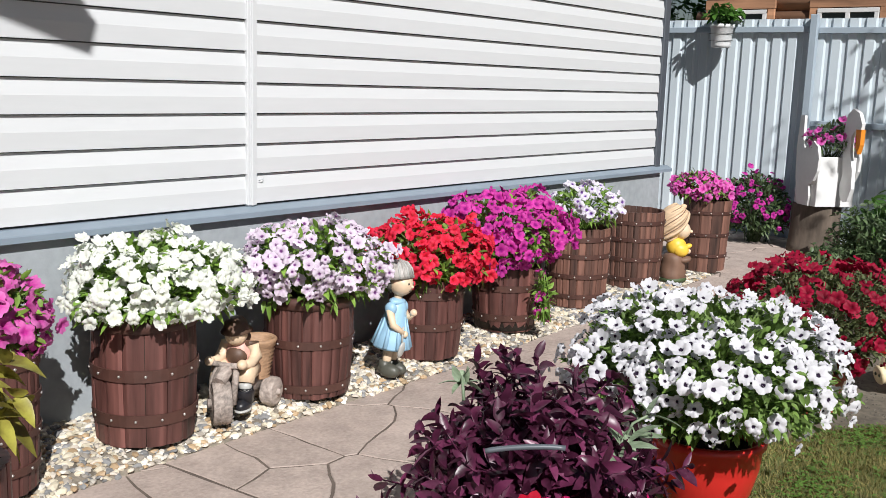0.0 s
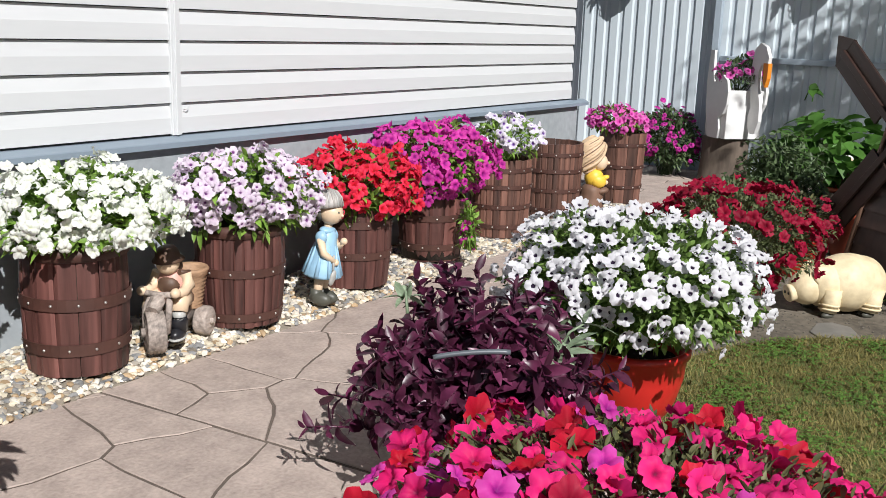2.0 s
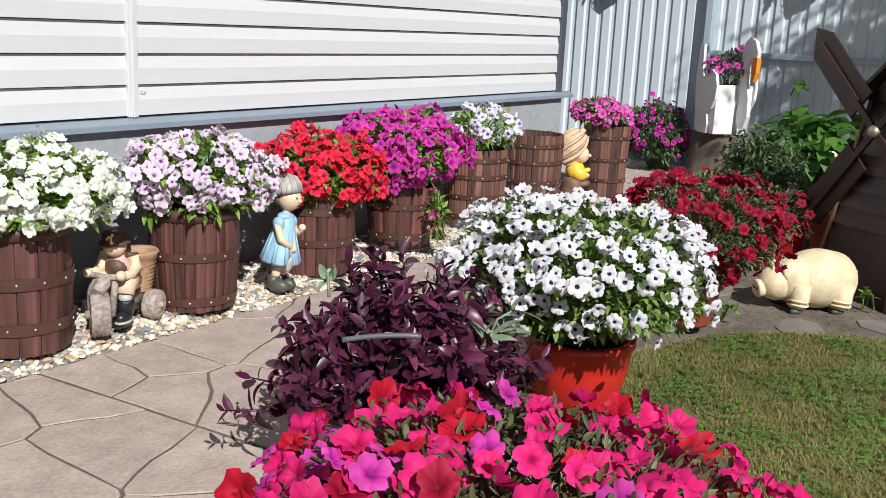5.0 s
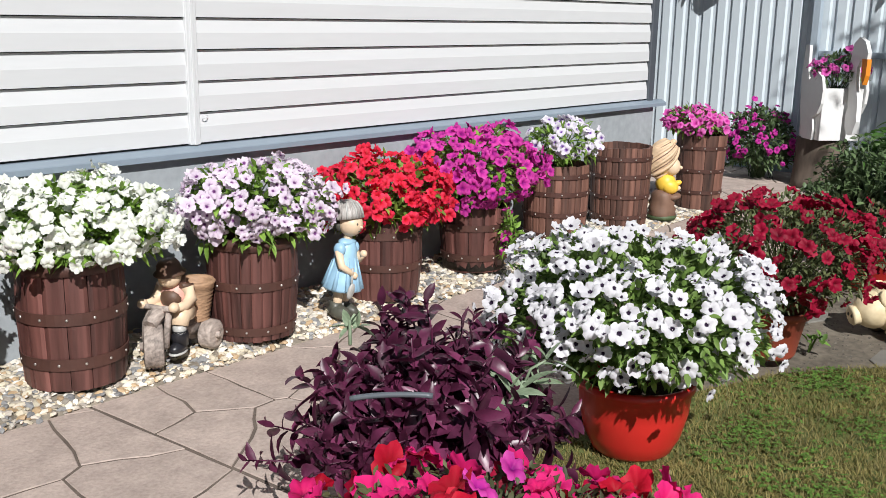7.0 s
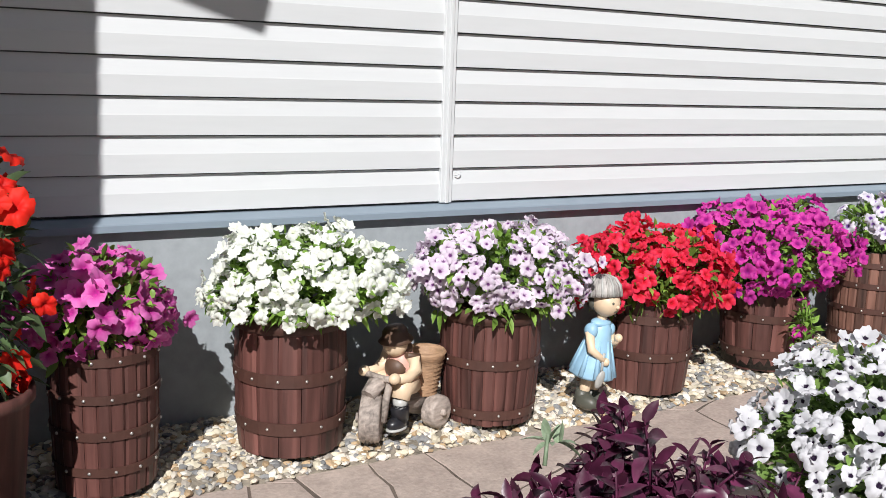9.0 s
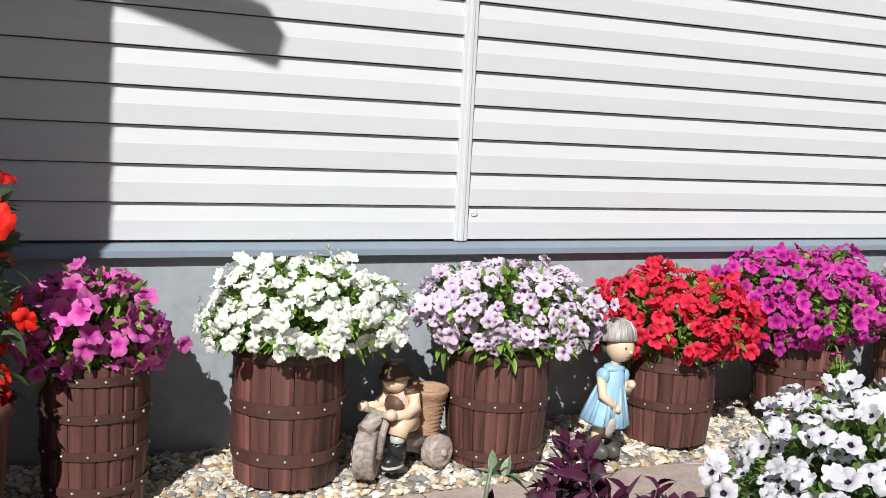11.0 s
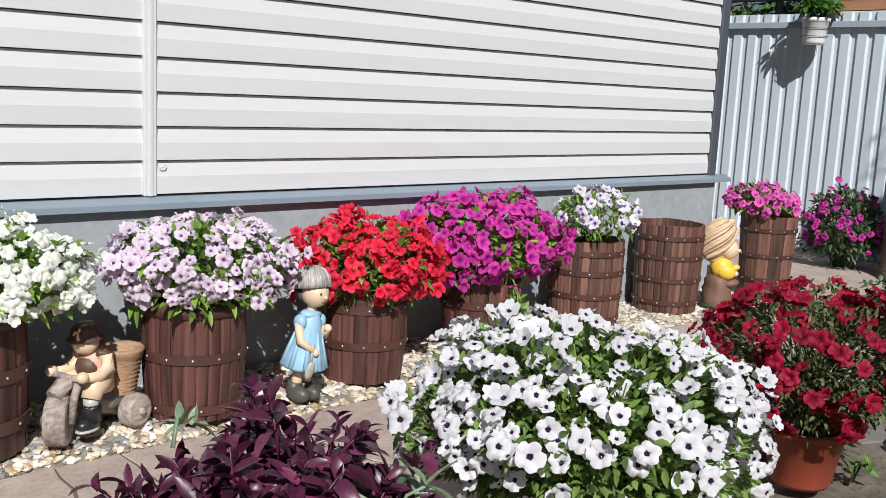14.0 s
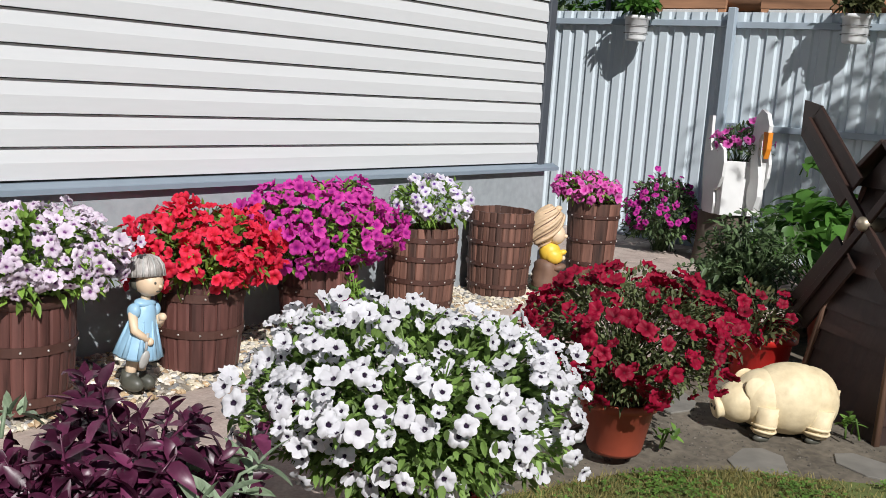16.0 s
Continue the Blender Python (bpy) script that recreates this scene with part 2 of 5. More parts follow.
P_MAGENTA = petal("magenta petunia", [(0.0, (0.10, 0.004, 0.09)), (0.25, (0.30, 0.008, 0.22)), (0.5, (0.56, 0.035, 0.33)), (1.0, (0.66, 0.075, 0.41))], 0.16)
P_PINK = petal("rose pink petunia", [(0.0, (0.30, 0.01, 0.18)), (0.25, (0.52, 0.03, 0.30)), (0.6, (0.70, 0.13, 0.46)), (1.0, (0.74, 0.20, 0.52))], 0.16)
P_VIOLET_WHITE = petal("white petunia with a violet throat", [(0.0, (0.06, 0.02, 0.14)), (0.26, (0.18, 0.07, 0.34)), (0.40, (0.66, 0.60, 0.73)), (1.0, (0.84, 0.82, 0.86))], 0.1)
P_DARKRED = petal("dark crimson petunia", [(0.0, (0.03, 0.001, 0.006)), (0.3, (0.20, 0.001, 0.018)), (1.0, (0.35, 0.005, 0.038))], 0.25, 0.25)
P_HOT = petal("hot pink petunia", [(0.0, (0.04, 0.001, 0.02)), (0.2, (0.25, 0.004, 0.06)), (0.4, (0.66, 0.012, 0.14)), (1.0, (0.74, 0.024, 0.20))], 0.18)
P_DEEPRED = petal("deep red petunia", [(0.0, (0.05, 0.001, 0.004)), (0.3, (0.30, 0.003, 0.012)), (1.0, (0.48, 0.006, 0.030))], 0.2, 0.2)
P_BEGONIA = petal("bright red begonia", [(0.0, (0.5, 0.01, 0.01)), (0.5, (0.75, 0.015, 0.01)), (1.0, (0.80, 0.03, 0.015))], 0.15)

# ---- mesh helpers ----


def mesh_of(bm, mats, smooth=False):
    me = bpy.data.meshes.new("mesh")
    bm.to_mesh(me)
    bm.free()
    for m in (mats if isinstance(mats, (list, tuple)) else [mats]):
        me.materials.append(m)
    if smooth:
        me.polygons.foreach_set("use_smooth", [True] * len(me.polygons))
    return me


def part(name, bm, mat, parent, label="", smooth=False, at=None):
    ob = new(name, mesh_of(bm, mat, smooth) if isinstance(bm, bmesh.types.BMesh) else bm)
    ob.parent = parent
    if at is not None:
        ob.matrix_basis = at
    if label:
        tagged(ob, label)
    return ob


def thing(name, m, label, category, group="", kind=""):
    ob = new(name)
    ob.empty_display_size = 0.1
    ob.matrix_basis = m
    return tagged(ob, label, category, group, kind)


def solid(name, bm, mat, label, category="", kind="", group="", smooth=False, at=None):
    ob = new(name, mesh_of(bm, mat, smooth))
    if at is not None:
        ob.matrix_basis = at
    return tagged(ob, label, category, group, kind)


def box(bm, size, m=None, bevel=0.0, mat=0):
    r = bmesh.ops.create_cube(bm, size=1.0, matrix=(m or Matrix()) @ Matrix.Diagonal((*size, 1)))
    fs = {f for v in r["verts"] for f in v.link_faces}
    if bevel:
        es = list({e for f in fs for e in f.edges})
        r2 = bmesh.ops.bevel(bm, geom=es, offset=bevel, segments=1, affect='EDGES', profile=0.5)
        fs = {f for f in bm.faces if f.is_valid and (f in fs or f in r2["faces"])}
    for f in fs:
        if f.is_valid:
            f.material_index = mat
    return bm


def ball(bm, c, radii, mat=0, rot=(0, 0, 0), seg=14, rings=9):
    m = pose(*c, *rot) @ Matrix.Diagonal((*radii, 1))
    r = bmesh.ops.create_uvsphere(bm, u_segments=seg, v_segments=rings, radius=1.0, matrix=m)
    for f in {f for v in r["verts"] for f in v.link_faces}:
        f.material_index, f.smooth = mat, True


def lathe(bm, profile, seg=24, mat=0, m=None, closed=False, smooth=True, wobble=0.0):
    """Turn (radius, height) pairs about z."""
    m = m or Matrix()
    rings = []
    for r, z in profile:
        rings.append([bm.verts.new(m @ Vector((r * (1 + wobble * math.sin(3 * a + z * 40)) * math.cos(a), r * (1 + wobble * math.sin(3 * a + z * 40)) * math.sin(a), z)))
                      for a in (2 * math.pi * k / seg for k in range(seg))])
    n = len(rings)
    for i in range(n if closed else n - 1):
        a, b = rings[i], rings[(i + 1) % n]
        for k in range(seg):
            f = bm.faces.new((a[k], a[(k + 1) % seg], b[(k + 1) % seg], b[k]))
            f.material_index, f.smooth = mat, smooth
    if not closed:
        for ring, rev in ((rings[0], True), (rings[-1], False)):
            f = bm.faces.new(ring[::-1] if rev else ring)
            f.material_index = mat
    return bm


def tube(bm, pts, radii, mat=0, seg=8, ends=True):
    """A limb along points with a radius at each."""
    pts = [Vector(p) for p in pts]
    radii = radii if isinstance(radii, (list, tuple)) else [radii] * len(pts)
    rings = []
    for i, p in enumerate(pts):
        d = (pts[min(i + 1, len(pts) - 1)] - pts[max(i - 1, 0)]).normalized()
        q = d.to_track_quat('Z', 'X')
        rings.append([bm.verts.new(p + q @ Vector((radii[i] * math.cos(a), radii[i] * math.sin(a), 0))) for a in (2 * math.pi * k / seg for k in range(seg))])
    for a, b in zip(rings, rings[1:]):
        for k in range(seg):
            f = bm.faces.new((a[k], a[(k + 1) % seg], b[(k + 1) % seg], b[k]))
            f.material_index, f.smooth = mat, True
    if ends:
        bm.faces.new(rings[0][::-1]).material_index = mat
        bm.faces.new(rings[-1]).material_index = mat
    return bm


def prism(bm, outline, depth, mat=0, m=None):
    """A flat board cut to an outline in x, z, with its thickness along y."""
    m = m or Matrix()
    a = [bm.verts.new(m @ Vector((x, -depth / 2, z))) for x, z in outline]
    b = [bm.verts.new(m @ Vector((x, depth / 2, z))) for x, z in outline]
    fs = [bm.faces.new(a), bm.faces.new(b[::-1])]
    for i in range(len(a)):
        j = (i + 1) % len(a)
        fs.append(bm.faces.new((a[j], a[i], b[i], b[j])))
    for f in fs:
        f.material_index = mat
    bmesh.ops.recalc_face_normals(bm, faces=fs)
    return bm


# ---- plants ----


def petunia_mesh(mat, radius, seed, ruffle=0.13, depth=0.35, lobes=5):
    """One open trumpet flower facing +z, with five ruffled lobes and its tube behind."""
    rnd = random.Random(seed)
    bm = bmesh.new()
    seg, rings = 25, []
    ph = rnd.random() * 6
    squash = 1 + rnd.uniform(-0.14, 0.14)
    bend = rnd.uniform(-0.45, 0.40)
    for u in (0.07, 0.2, 0.45, 0.75, 1.0):
        ring = []
        for k in range(seg):
            a = 2 * math.pi * k / seg
            lobe = 1 - 0.21 * u ** 2 * (1 - abs(math.sin(lobes * a / 2))) ** 1.7 + 0.07 * u * math.sin(2 * a + ph * 2) + 0.03 * u * math.sin(7 * a + ph)
            r = radius * u * lobe
            z = -depth * radius * (1 - u) ** 2.2 * 1.6 + ruffle * radius * u * u * math.sin(lobes * 2 * a + ph * 3) - 0.30 * radius * u ** 3 * (1 + math.sin(a + ph)) - 0.10 * radius * u * math.cos(lobes * a) + bend * radius * u ** 2.5
            ring.append(bm.verts.new((r * math.cos(a) * squash, r * math.sin(a), z)))
        rings.append(ring)
    for a, b in zip(rings, rings[1:]):
        for k in range(seg):
            bm.faces.new((a[k], a[(k + 1) % seg], b[(k + 1) % seg], b[k])).smooth = True
    bm.faces.new(rings[0][::-1])
    return mesh_of(bm, mat, True)


def leaf(bm, p, d, up, length, width, droop=0.25, mat=0, cols=3):
    """A folded, drooping leaf blade from p along d."""
    d = d.normalized()
    side = d.cross(up)
    if side.length < 1e-4:
        side = d.cross(Vector((0.3, 1, 0.2)))
    side.normalize()
    nrm = side.cross(d).normalized()
    prev = None
    for i in range(cols + 1):
        u = i / cols
        w = width * 0.5 * (math.sin(math.pi * min(1, 0.12 + 0.88 * u ** 0.8)) ** 0.8 if u < 1 else 0.0)
        c = p + d * length * u - Vector((0, 0, 1)) * droop * length * u * u
        if u == 1:
            row = [bm.verts.new(c)]
        else:
            row = [bm.verts.new(c - side * w + nrm * w * 0.35), bm.verts.new(c), bm.verts.new(c + side * w + nrm * w * 0.35)]
        if prev:
            if len(row) == 3:
                fs = [(prev[0], prev[1], row[1], row[0]), (prev[1], prev[2], row[2], row[1])]
            else:
                fs = [(prev[0], prev[1], row[0]), (prev[1], prev[2], row[0])]
            for f in fs:
                nf = bm.faces.new(f)
                nf.material_index, nf.smooth = mat, True
        prev = row


def lumpy(d, seed, amount=0.16):
    return 1 + amount * noise.noise(d * 2.1 + Vector((seed * 3.7, seed, 0))) * 1.6


def mound(name, at, c, radii, count, petals, size, seed, label, category="petunia", leaf_mat="leaf", leaves=800, leaf_len=0.045,
          low=-0.45, wall=-0.03, lean=0.35, sparse=0.0, meshes=None, leaf_w=0.5, under=0.0):
    """A rounded flowering plant: leafy stems under many single flowers. at: its root; c: the middle of its crown, from the root."""
    rnd = random.Random(seed)
    root = thing(name, pose(*at), label, category)
    c, at = Vector(c), Vector(at)
    R = Vector(radii)
    bm = bmesh.new()

    def ok(p):
        return (at + p).y < wall and (at + p).z > 0.03

    made = 0
    while made < leaves:
        d = Vector((rnd.gauss(0, 1), rnd.gauss(0, 1), rnd.gauss(0, 1))).normalized()
        if d.z < low - 0.15:
            continue
        k = rnd.uniform(0.40, 0.94) ** 0.6 * lumpy(d, seed)
        p = c + Vector((d.x * R.x, d.y * R.y, d.z * R.z)) * k
        made += 1
        if not ok(p):
            continue
        way = (d + Vector((rnd.gauss(0, 0.6), rnd.gauss(0, 0.6), rnd.gauss(0.2, 0.5)))).normalized()
        leaf(bm, p, way, Vector((rnd.gauss(0, 0.4), rnd.gauss(0, 0.4), 1)), leaf_len * rnd.uniform(0.6, 1.3), leaf_len * leaf_w * rnd.uniform(0.7, 1.2), rnd.uniform(0, 0.5))
    for i in range(int(26 + leaves / 40)):
        d = Vector((rnd.gauss(0, 1), rnd.gauss(0, 1), rnd.gauss(0.2, 1))).normalized()
        if d.z < low:
            continue
        e = c + Vector((d.x * R.x, d.y * R.y, d.z * R.z)) * 0.95
        if not ok(e):
            continue
        s = Vector((c.x * 0.7 + rnd.gauss(0, 0.03), c.y * 0.7 + rnd.gauss(0, 0.03), max(0.0, c.z - R.z * 0.9)))
        mid = (s + e) / 2 + Vector((0, 0, 0.05))
        tube(bm, [s, mid, e], [0.004, 0.003, 0.002], seg=5)
    part("foliage", bm, M[leaf_mat], root, smooth=True)
    if meshes is None:
        meshes = [petunia_mesh(petals, size / 2, seed * 17 + k) for k in range(8)]
    placed, tries = [], 0
    while len(placed) < count and tries < count * 60:
        tries += 1
        d = Vector((rnd.gauss(0, 1), rnd.gauss(0, 1), rnd.gauss(0, 1))).normalized()
        if d.z < low:
            continue
        if under and d.z < 0.25 and rnd.random() < under:
            continue
        if sparse and noise.noise(d * 3.3 + Vector((seed, 0, 1))) < -0.25 + sparse * 0.3:
            continue
        k = lumpy(d, seed) * rnd.uniform(0.90, 1.15)
        p = c + Vector((d.x * R.x, d.y * R.y, d.z * R.z)) * k
        if not ok(p) or any((p - q).length_squared < (size * 0.43) ** 2 for q in placed):
            continue
        placed.append(p)
        n = Vector((d.x / R.x, d.y / R.y, d.z / R.z)).normalized()
        n = (n + Vector((-0.35, -0.55, 0.35)) * lean + Vector((rnd.gauss(0, 0.42), rnd.gauss(0, 0.42), rnd.gauss(0, 0.32)))).normalized()
        q = n.to_track_quat('Z', 'Y').to_matrix().to_4x4()
        s = rnd.uniform(0.72, 1.16)
        part("flower", rnd.choice(meshes), None, root,
             at=Matrix.Translation(p) @ q @ pose(0, 0, 0, 0, 0, rnd.uniform(0, 360)) @ Matrix.Diagonal((s, s, s, 1)))
    return root


def leafy(name, at, c, radii, count, mat, length, width, seed, label, category, droop=0.3, low=-0.3, whorl=1, wall=-0.03, up=0.4):
    """A foliage plant with no flowers; every whorl of leaves ends a stem."""
    rnd = random.Random(seed)
    root = thing(name, pose(*at), label, category)
    c, R, at = Vector(c), Vector(radii), Vector(at)
    bm = bmesh.new()
    for i in range(count):
        d = Vector((rnd.gauss(0, 1), rnd.gauss(0, 1), rnd.gauss(0, 1))).normalized()
        if d.z < low:
            d.z = -d.z * 0.3
        k = rnd.uniform(0.35, 1.0) ** 0.5 * lumpy(d, seed, 0.3)
        p = c + Vector((d.x * R.x, d.y * R.y, d.z * R.z)) * k
        if (at + p).y > wall or (at + p).z < 0.03:
            continue
        axis = (d + Vector((0, 0, up))).normalized()
        if i % 3 == 0:
            s = Vector((rnd.gauss(0, 0.03), rnd.gauss(0, 0.03), max(0.02, c.z - R.z * 0.8)))
            tube(bm, [s, (s + p) / 2 + Vector((0, 0, 0.04)), p], [0.005, 0.004, 0.003], seg=5)
        a0 = rnd.random() * 6.28
        for w in range(whorl):
            a = a0 + w * 6.28 / whorl
            sx = axis.orthogonal().normalized()
            sy = axis.cross(sx)
            out = sx * math.cos(a) + sy * math.sin(a)
            way = axis * rnd.uniform(0.3, 0.9) + out * (0.9 if whorl > 1 else 0.3)
            leaf(bm, p, way, Vector((rnd.gauss(0, 0.3), rnd.gauss(0, 0.3), 1)), length * rnd.uniform(0.65, 1.25), width * rnd.uniform(0.7, 1.2), droop * rnd.uniform(0.3, 1.3), cols=4)
    part("foliage", bm, M[mat], root, smooth=True)
    return root


def shooty(name, at, c, radii, count, mat, length, width, seed, label, category):
    """A bushy plant of single leafy shoots, each with whorls of pointed leaves."""
    rnd = random.Random(seed)
    root = thing(name, pose(*at), label, category)
    c, R = Vector(c), Vector(radii)
    kinds = []
    for k in range(9):
        bm = bmesh.new()
        bow = (rnd.uniform(-0.02, 0.02), rnd.uniform(-0.02, 0.02))
        tube(bm, [(0, 0, -0.12), (bow[0], bow[1], -0.04), (0, 0, 0.045)], [0.004, 0.0035, 0.002], seg=5)
        a = rnd.random() * 6.28
        for w in range(11):
            z = -0.085 + 0.0125 * w
            a += 2.4 + rnd.uniform(-0.5, 0.5)
            tilt = 0.05 + 1.2 * (w / 10) ** 2 + rnd.uniform(-0.25, 0.35)
            size = rnd.uniform(0.6, 1.25) * (1.0 - 0.25 * w / 10)
            leaf(bm, Vector((0, 0, z)), Vector((math.cos(a), math.sin(a), tilt)), Vector((rnd.gauss(0, 0.4), rnd.gauss(0, 0.4), 1)),
                 length * size, width * size * rnd.uniform(0.8, 1.2), rnd.uniform(0.0, 0.6), cols=4)
        kinds.append(mesh_of(bm, M[mat], True))
    for i in range(count):
        d = Vector((rnd.gauss(0, 1), rnd.gauss(0, 1), rnd.gauss(0, 1))).normalized()
        if d.z < -0.45:
            d.z = -d.z * 0.5
        k = rnd.uniform(0.55, 1.0) ** 0.5 * lumpy(d, seed, 0.34) * (1.2 if i % 7 == 0 else 1.0)
        p = c + Vector((d.x * R.x, d.y * R.y, d.z * R.z)) * k
        n = (d + Vector((rnd.gauss(0, 0.25), rnd.gauss(0, 0.25), 0.35))).normalized()
        s = rnd.uniform(0.8, 1.15)
        part("shoot", rnd.choice(kinds), None, root,
             at=Matrix.Translation(p) @ n.to_track_quat('Z', 'Y').to_matrix().to_4x4() @ pose(0, 0, 0, 0, 0, rnd.uniform(0, 360)) @ Matrix.Diagonal((s, s, s, 1)))
    return root


# ---- the house wall ----
PITCH, LOW = 0.13, 0.789
CORNER = 3.722
HIGH = 22


def siding_mesh(x0, x1):
    """One course: a lip at the foot, a flat face and a sloping shoulder."""
    bm = bmesh.new()
    prof = [(0.0, 0.006), (-0.017, 0.0055), (-0.017, 0.010), (-0.0160, 0.072), (-0.0148, 0.076), (-0.002, 0.131), (0.0, 0.131)]
    a = [bm.verts.new((x0, y, z)) for y, z in prof]
    b = [bm.verts.new((x1, y, z)) for y, z in prof]
    for i in range(len(prof) - 1):
        bm.faces.new((a[i], a[i + 1], b[i + 1], b[i]))
    bm.faces.new(a[::-1])
    bm.faces.new(b)
    bmesh.ops.recalc_face_normals(bm, faces=bm.faces)
    return mesh_of(bm, M["siding"])


bm = bmesh.new()
box(bm, (9.86, 0.2, 5.0), pose(-1.205, 0.105, 2.5))
wall_north = solid("wall_north", bm, M["siding_dark"], "house wall clad in white vinyl siding", kind="structure")
course_l, course_r = siding_mesh(-6.1, -0.018), siding_mesh(0.018, CORNER)
for k in range(HIGH):
    for me in (course_l, course_r):
        part("plank", me, None, wall_north, at=pose(0, 0, LOW + PITCH * k))
bm = bmesh.new()
box(bm, (0.052, 0.026, 3.0), pose(-0.002, -0.013, LOW + 1.498), 0.003)
box(bm, (0.016, 0.008, 3.0), pose(-0.002, -0.029, LOW + 1.498), 0.002)
solid("trim", bm, M["siding"], "white vinyl joint strip on the siding", kind="structure")
bm = bmesh.new()
box(bm, (0.075, 0.035, 3.1), pose(CORNER + 0.039, -0.012, LOW + 1.5), 0.004)
box(bm, (0.02, 0.24, 3.1), pose(CORNER + 0.087, 0.11, LOW + 1.5), 0.004)
solid("trim", bm, M["corner_grey"], "dark grey corner profile of the house", kind="structure")
# flashing over the plinth: a sloping sheet with a turned-down edge
bm = bmesh.new()
prof = [(0.0, 0.785), (-0.022, 0.784), (-0.060, 0.767), (-0.065, 0.763), (-0.067, 0.741), (-0.062, 0.741), (-0.058, 0.760), (0.0, 0.772)]
x0, x1 = -6.1, 3.92
a = [bm.verts.new((x0, y, z)) for y, z in prof]
b = [bm.verts.new((x1, y, z)) for y, z in prof]
for i in range(len(prof)):
    bm.faces.new((a[i], a[(i + 1) % len(prof)], b[(i + 1) % len(prof)], b[i]))
bm.faces.new(a[::-1]), bm.faces.new(b)
bmesh.ops.recalc_face_normals(bm, faces=bm.faces)
solid("trim", bm, M["metal_grey"], "grey sheet-steel flashing over the plinth", kind="structure")
bm = bmesh.new()
box(bm, (9.91, 0.2, 0.78), pose(-1.155, 0.07, 0.375))
solid("baseboard", bm, M["plinth"], "grey rendered plinth of the house", kind="structure")

bm = bmesh.new()
tube(bm, [(0.0, -0.004, 0.0), (0.006, -0.014, 0.004), (0.016, -0.016, 0.010), (0.024, -0.008, 0.014)], [0.002, 0.0022, 0.002, 0.0015], seg=6)
solid("cable_clip", bm, M["siding"], "small curled white plastic clip on the siding", "clip", at=pose(0.038, -0.014, 0.893))

# unseen annex and barge board, added beside the walk to shade the wall
bm = bmesh.new()
box(bm, (2.6, 1.6, 3.4), pose(-3.672, -0.8, 1.7))
solid("wall_west", bm, M["annex"], "plain light wall of the unseen annex, added to shade the house wall", kind="structure")
bm = bmesh.new()
prism(bm, [(-2.075, 3.30), (-2.045, 3.41), (-2.095, 3.48), (-5.0, 4.42), (-5.0, 4.24)], 0.03, m=pose(0.037, -1.9, 0))
prism(bm, [(-2.62, 3.66), (-2.62, 3.70), (-5.0, 4.44), (-5.0, 4.40)], 1.8, m=pose(0.037, -0.98, 0))
solid("trim", bm, M["white_paint"], "unseen barge board and roof edge, added to cast the annex shadow", kind="structure")

# ---- ground, paving, gravel ----
bm = bmesh.new()
g = bmesh.ops.create_grid(bm, x_segments=60, y_segments=60, size=40)
solid("ground", bm, M["earth"], "dry dark garden earth", kind="structure", at=pose(0, 0, -0.045))


def clip(poly, p, n):
    out = []
    for i in range(len(poly)):
        a, b = poly[i], poly[(i + 1) % len(poly)]
        da, db = (a - p).dot(n), (b - p).dot(n)
        if da <= 0:
            out.append(a)
        if (da < 0 < db) or (db < 0 < da):
            out.append(a + (b - a) * (da / (da - db)))
    return out


def rise(x):
    return 0.0 if x < 1.0 else min(0.09, (x - 1.0) * 0.021)


def slab_piece(poly, gap=0.0062, thick=0.03, rim=()):
    """A cast slab with worn edges, a little uneven in outline."""
    c = sum(poly, Vector((0, 0))) / len(poly)
    rows = []
    pts = []
    for i in range(len(poly)):
        a, b = poly[i], poly[(i + 1) % len(poly)]
        n = max(1, int((b - a).length / 0.09))
        for k in range(n):
            p = a + (b - a) * (k / n)
            w = Vector((noise.noise(Vector((p.x * 3.4, p.y * 3.4, 0.3))), noise.noise(Vector((p.x * 3.4, p.y * 3.4, 7.7))))) * 0.055
            # straight along the rim of its plot
            for e, f in zip(rim, rim[1:] + rim[:1]):
                g = (Vector(f) - Vector(e)).normalized()
                off = p - Vector(e)
                w *= min(1.0, abs(off.x * g.y - off.y * g.x) / 0.08)
            pts.append(p + w)
    bm = bmesh.new()
    for inset, z in ((gap, -thick), (gap, -0.0025), (gap + 0.0025, 0.0)):
        rows.append([bm.verts.new((*(p + (c - p).normalized() * inset - c), z)) for p in pts])
    for a, b in zip(rows, rows[1:]):
        for i in range(len(a)):
            j = (i + 1) % len(a)
            bm.faces.new((a[i], a[j], b[j], b[i]))
    bm.faces.new(rows[-1])
    return bm, c


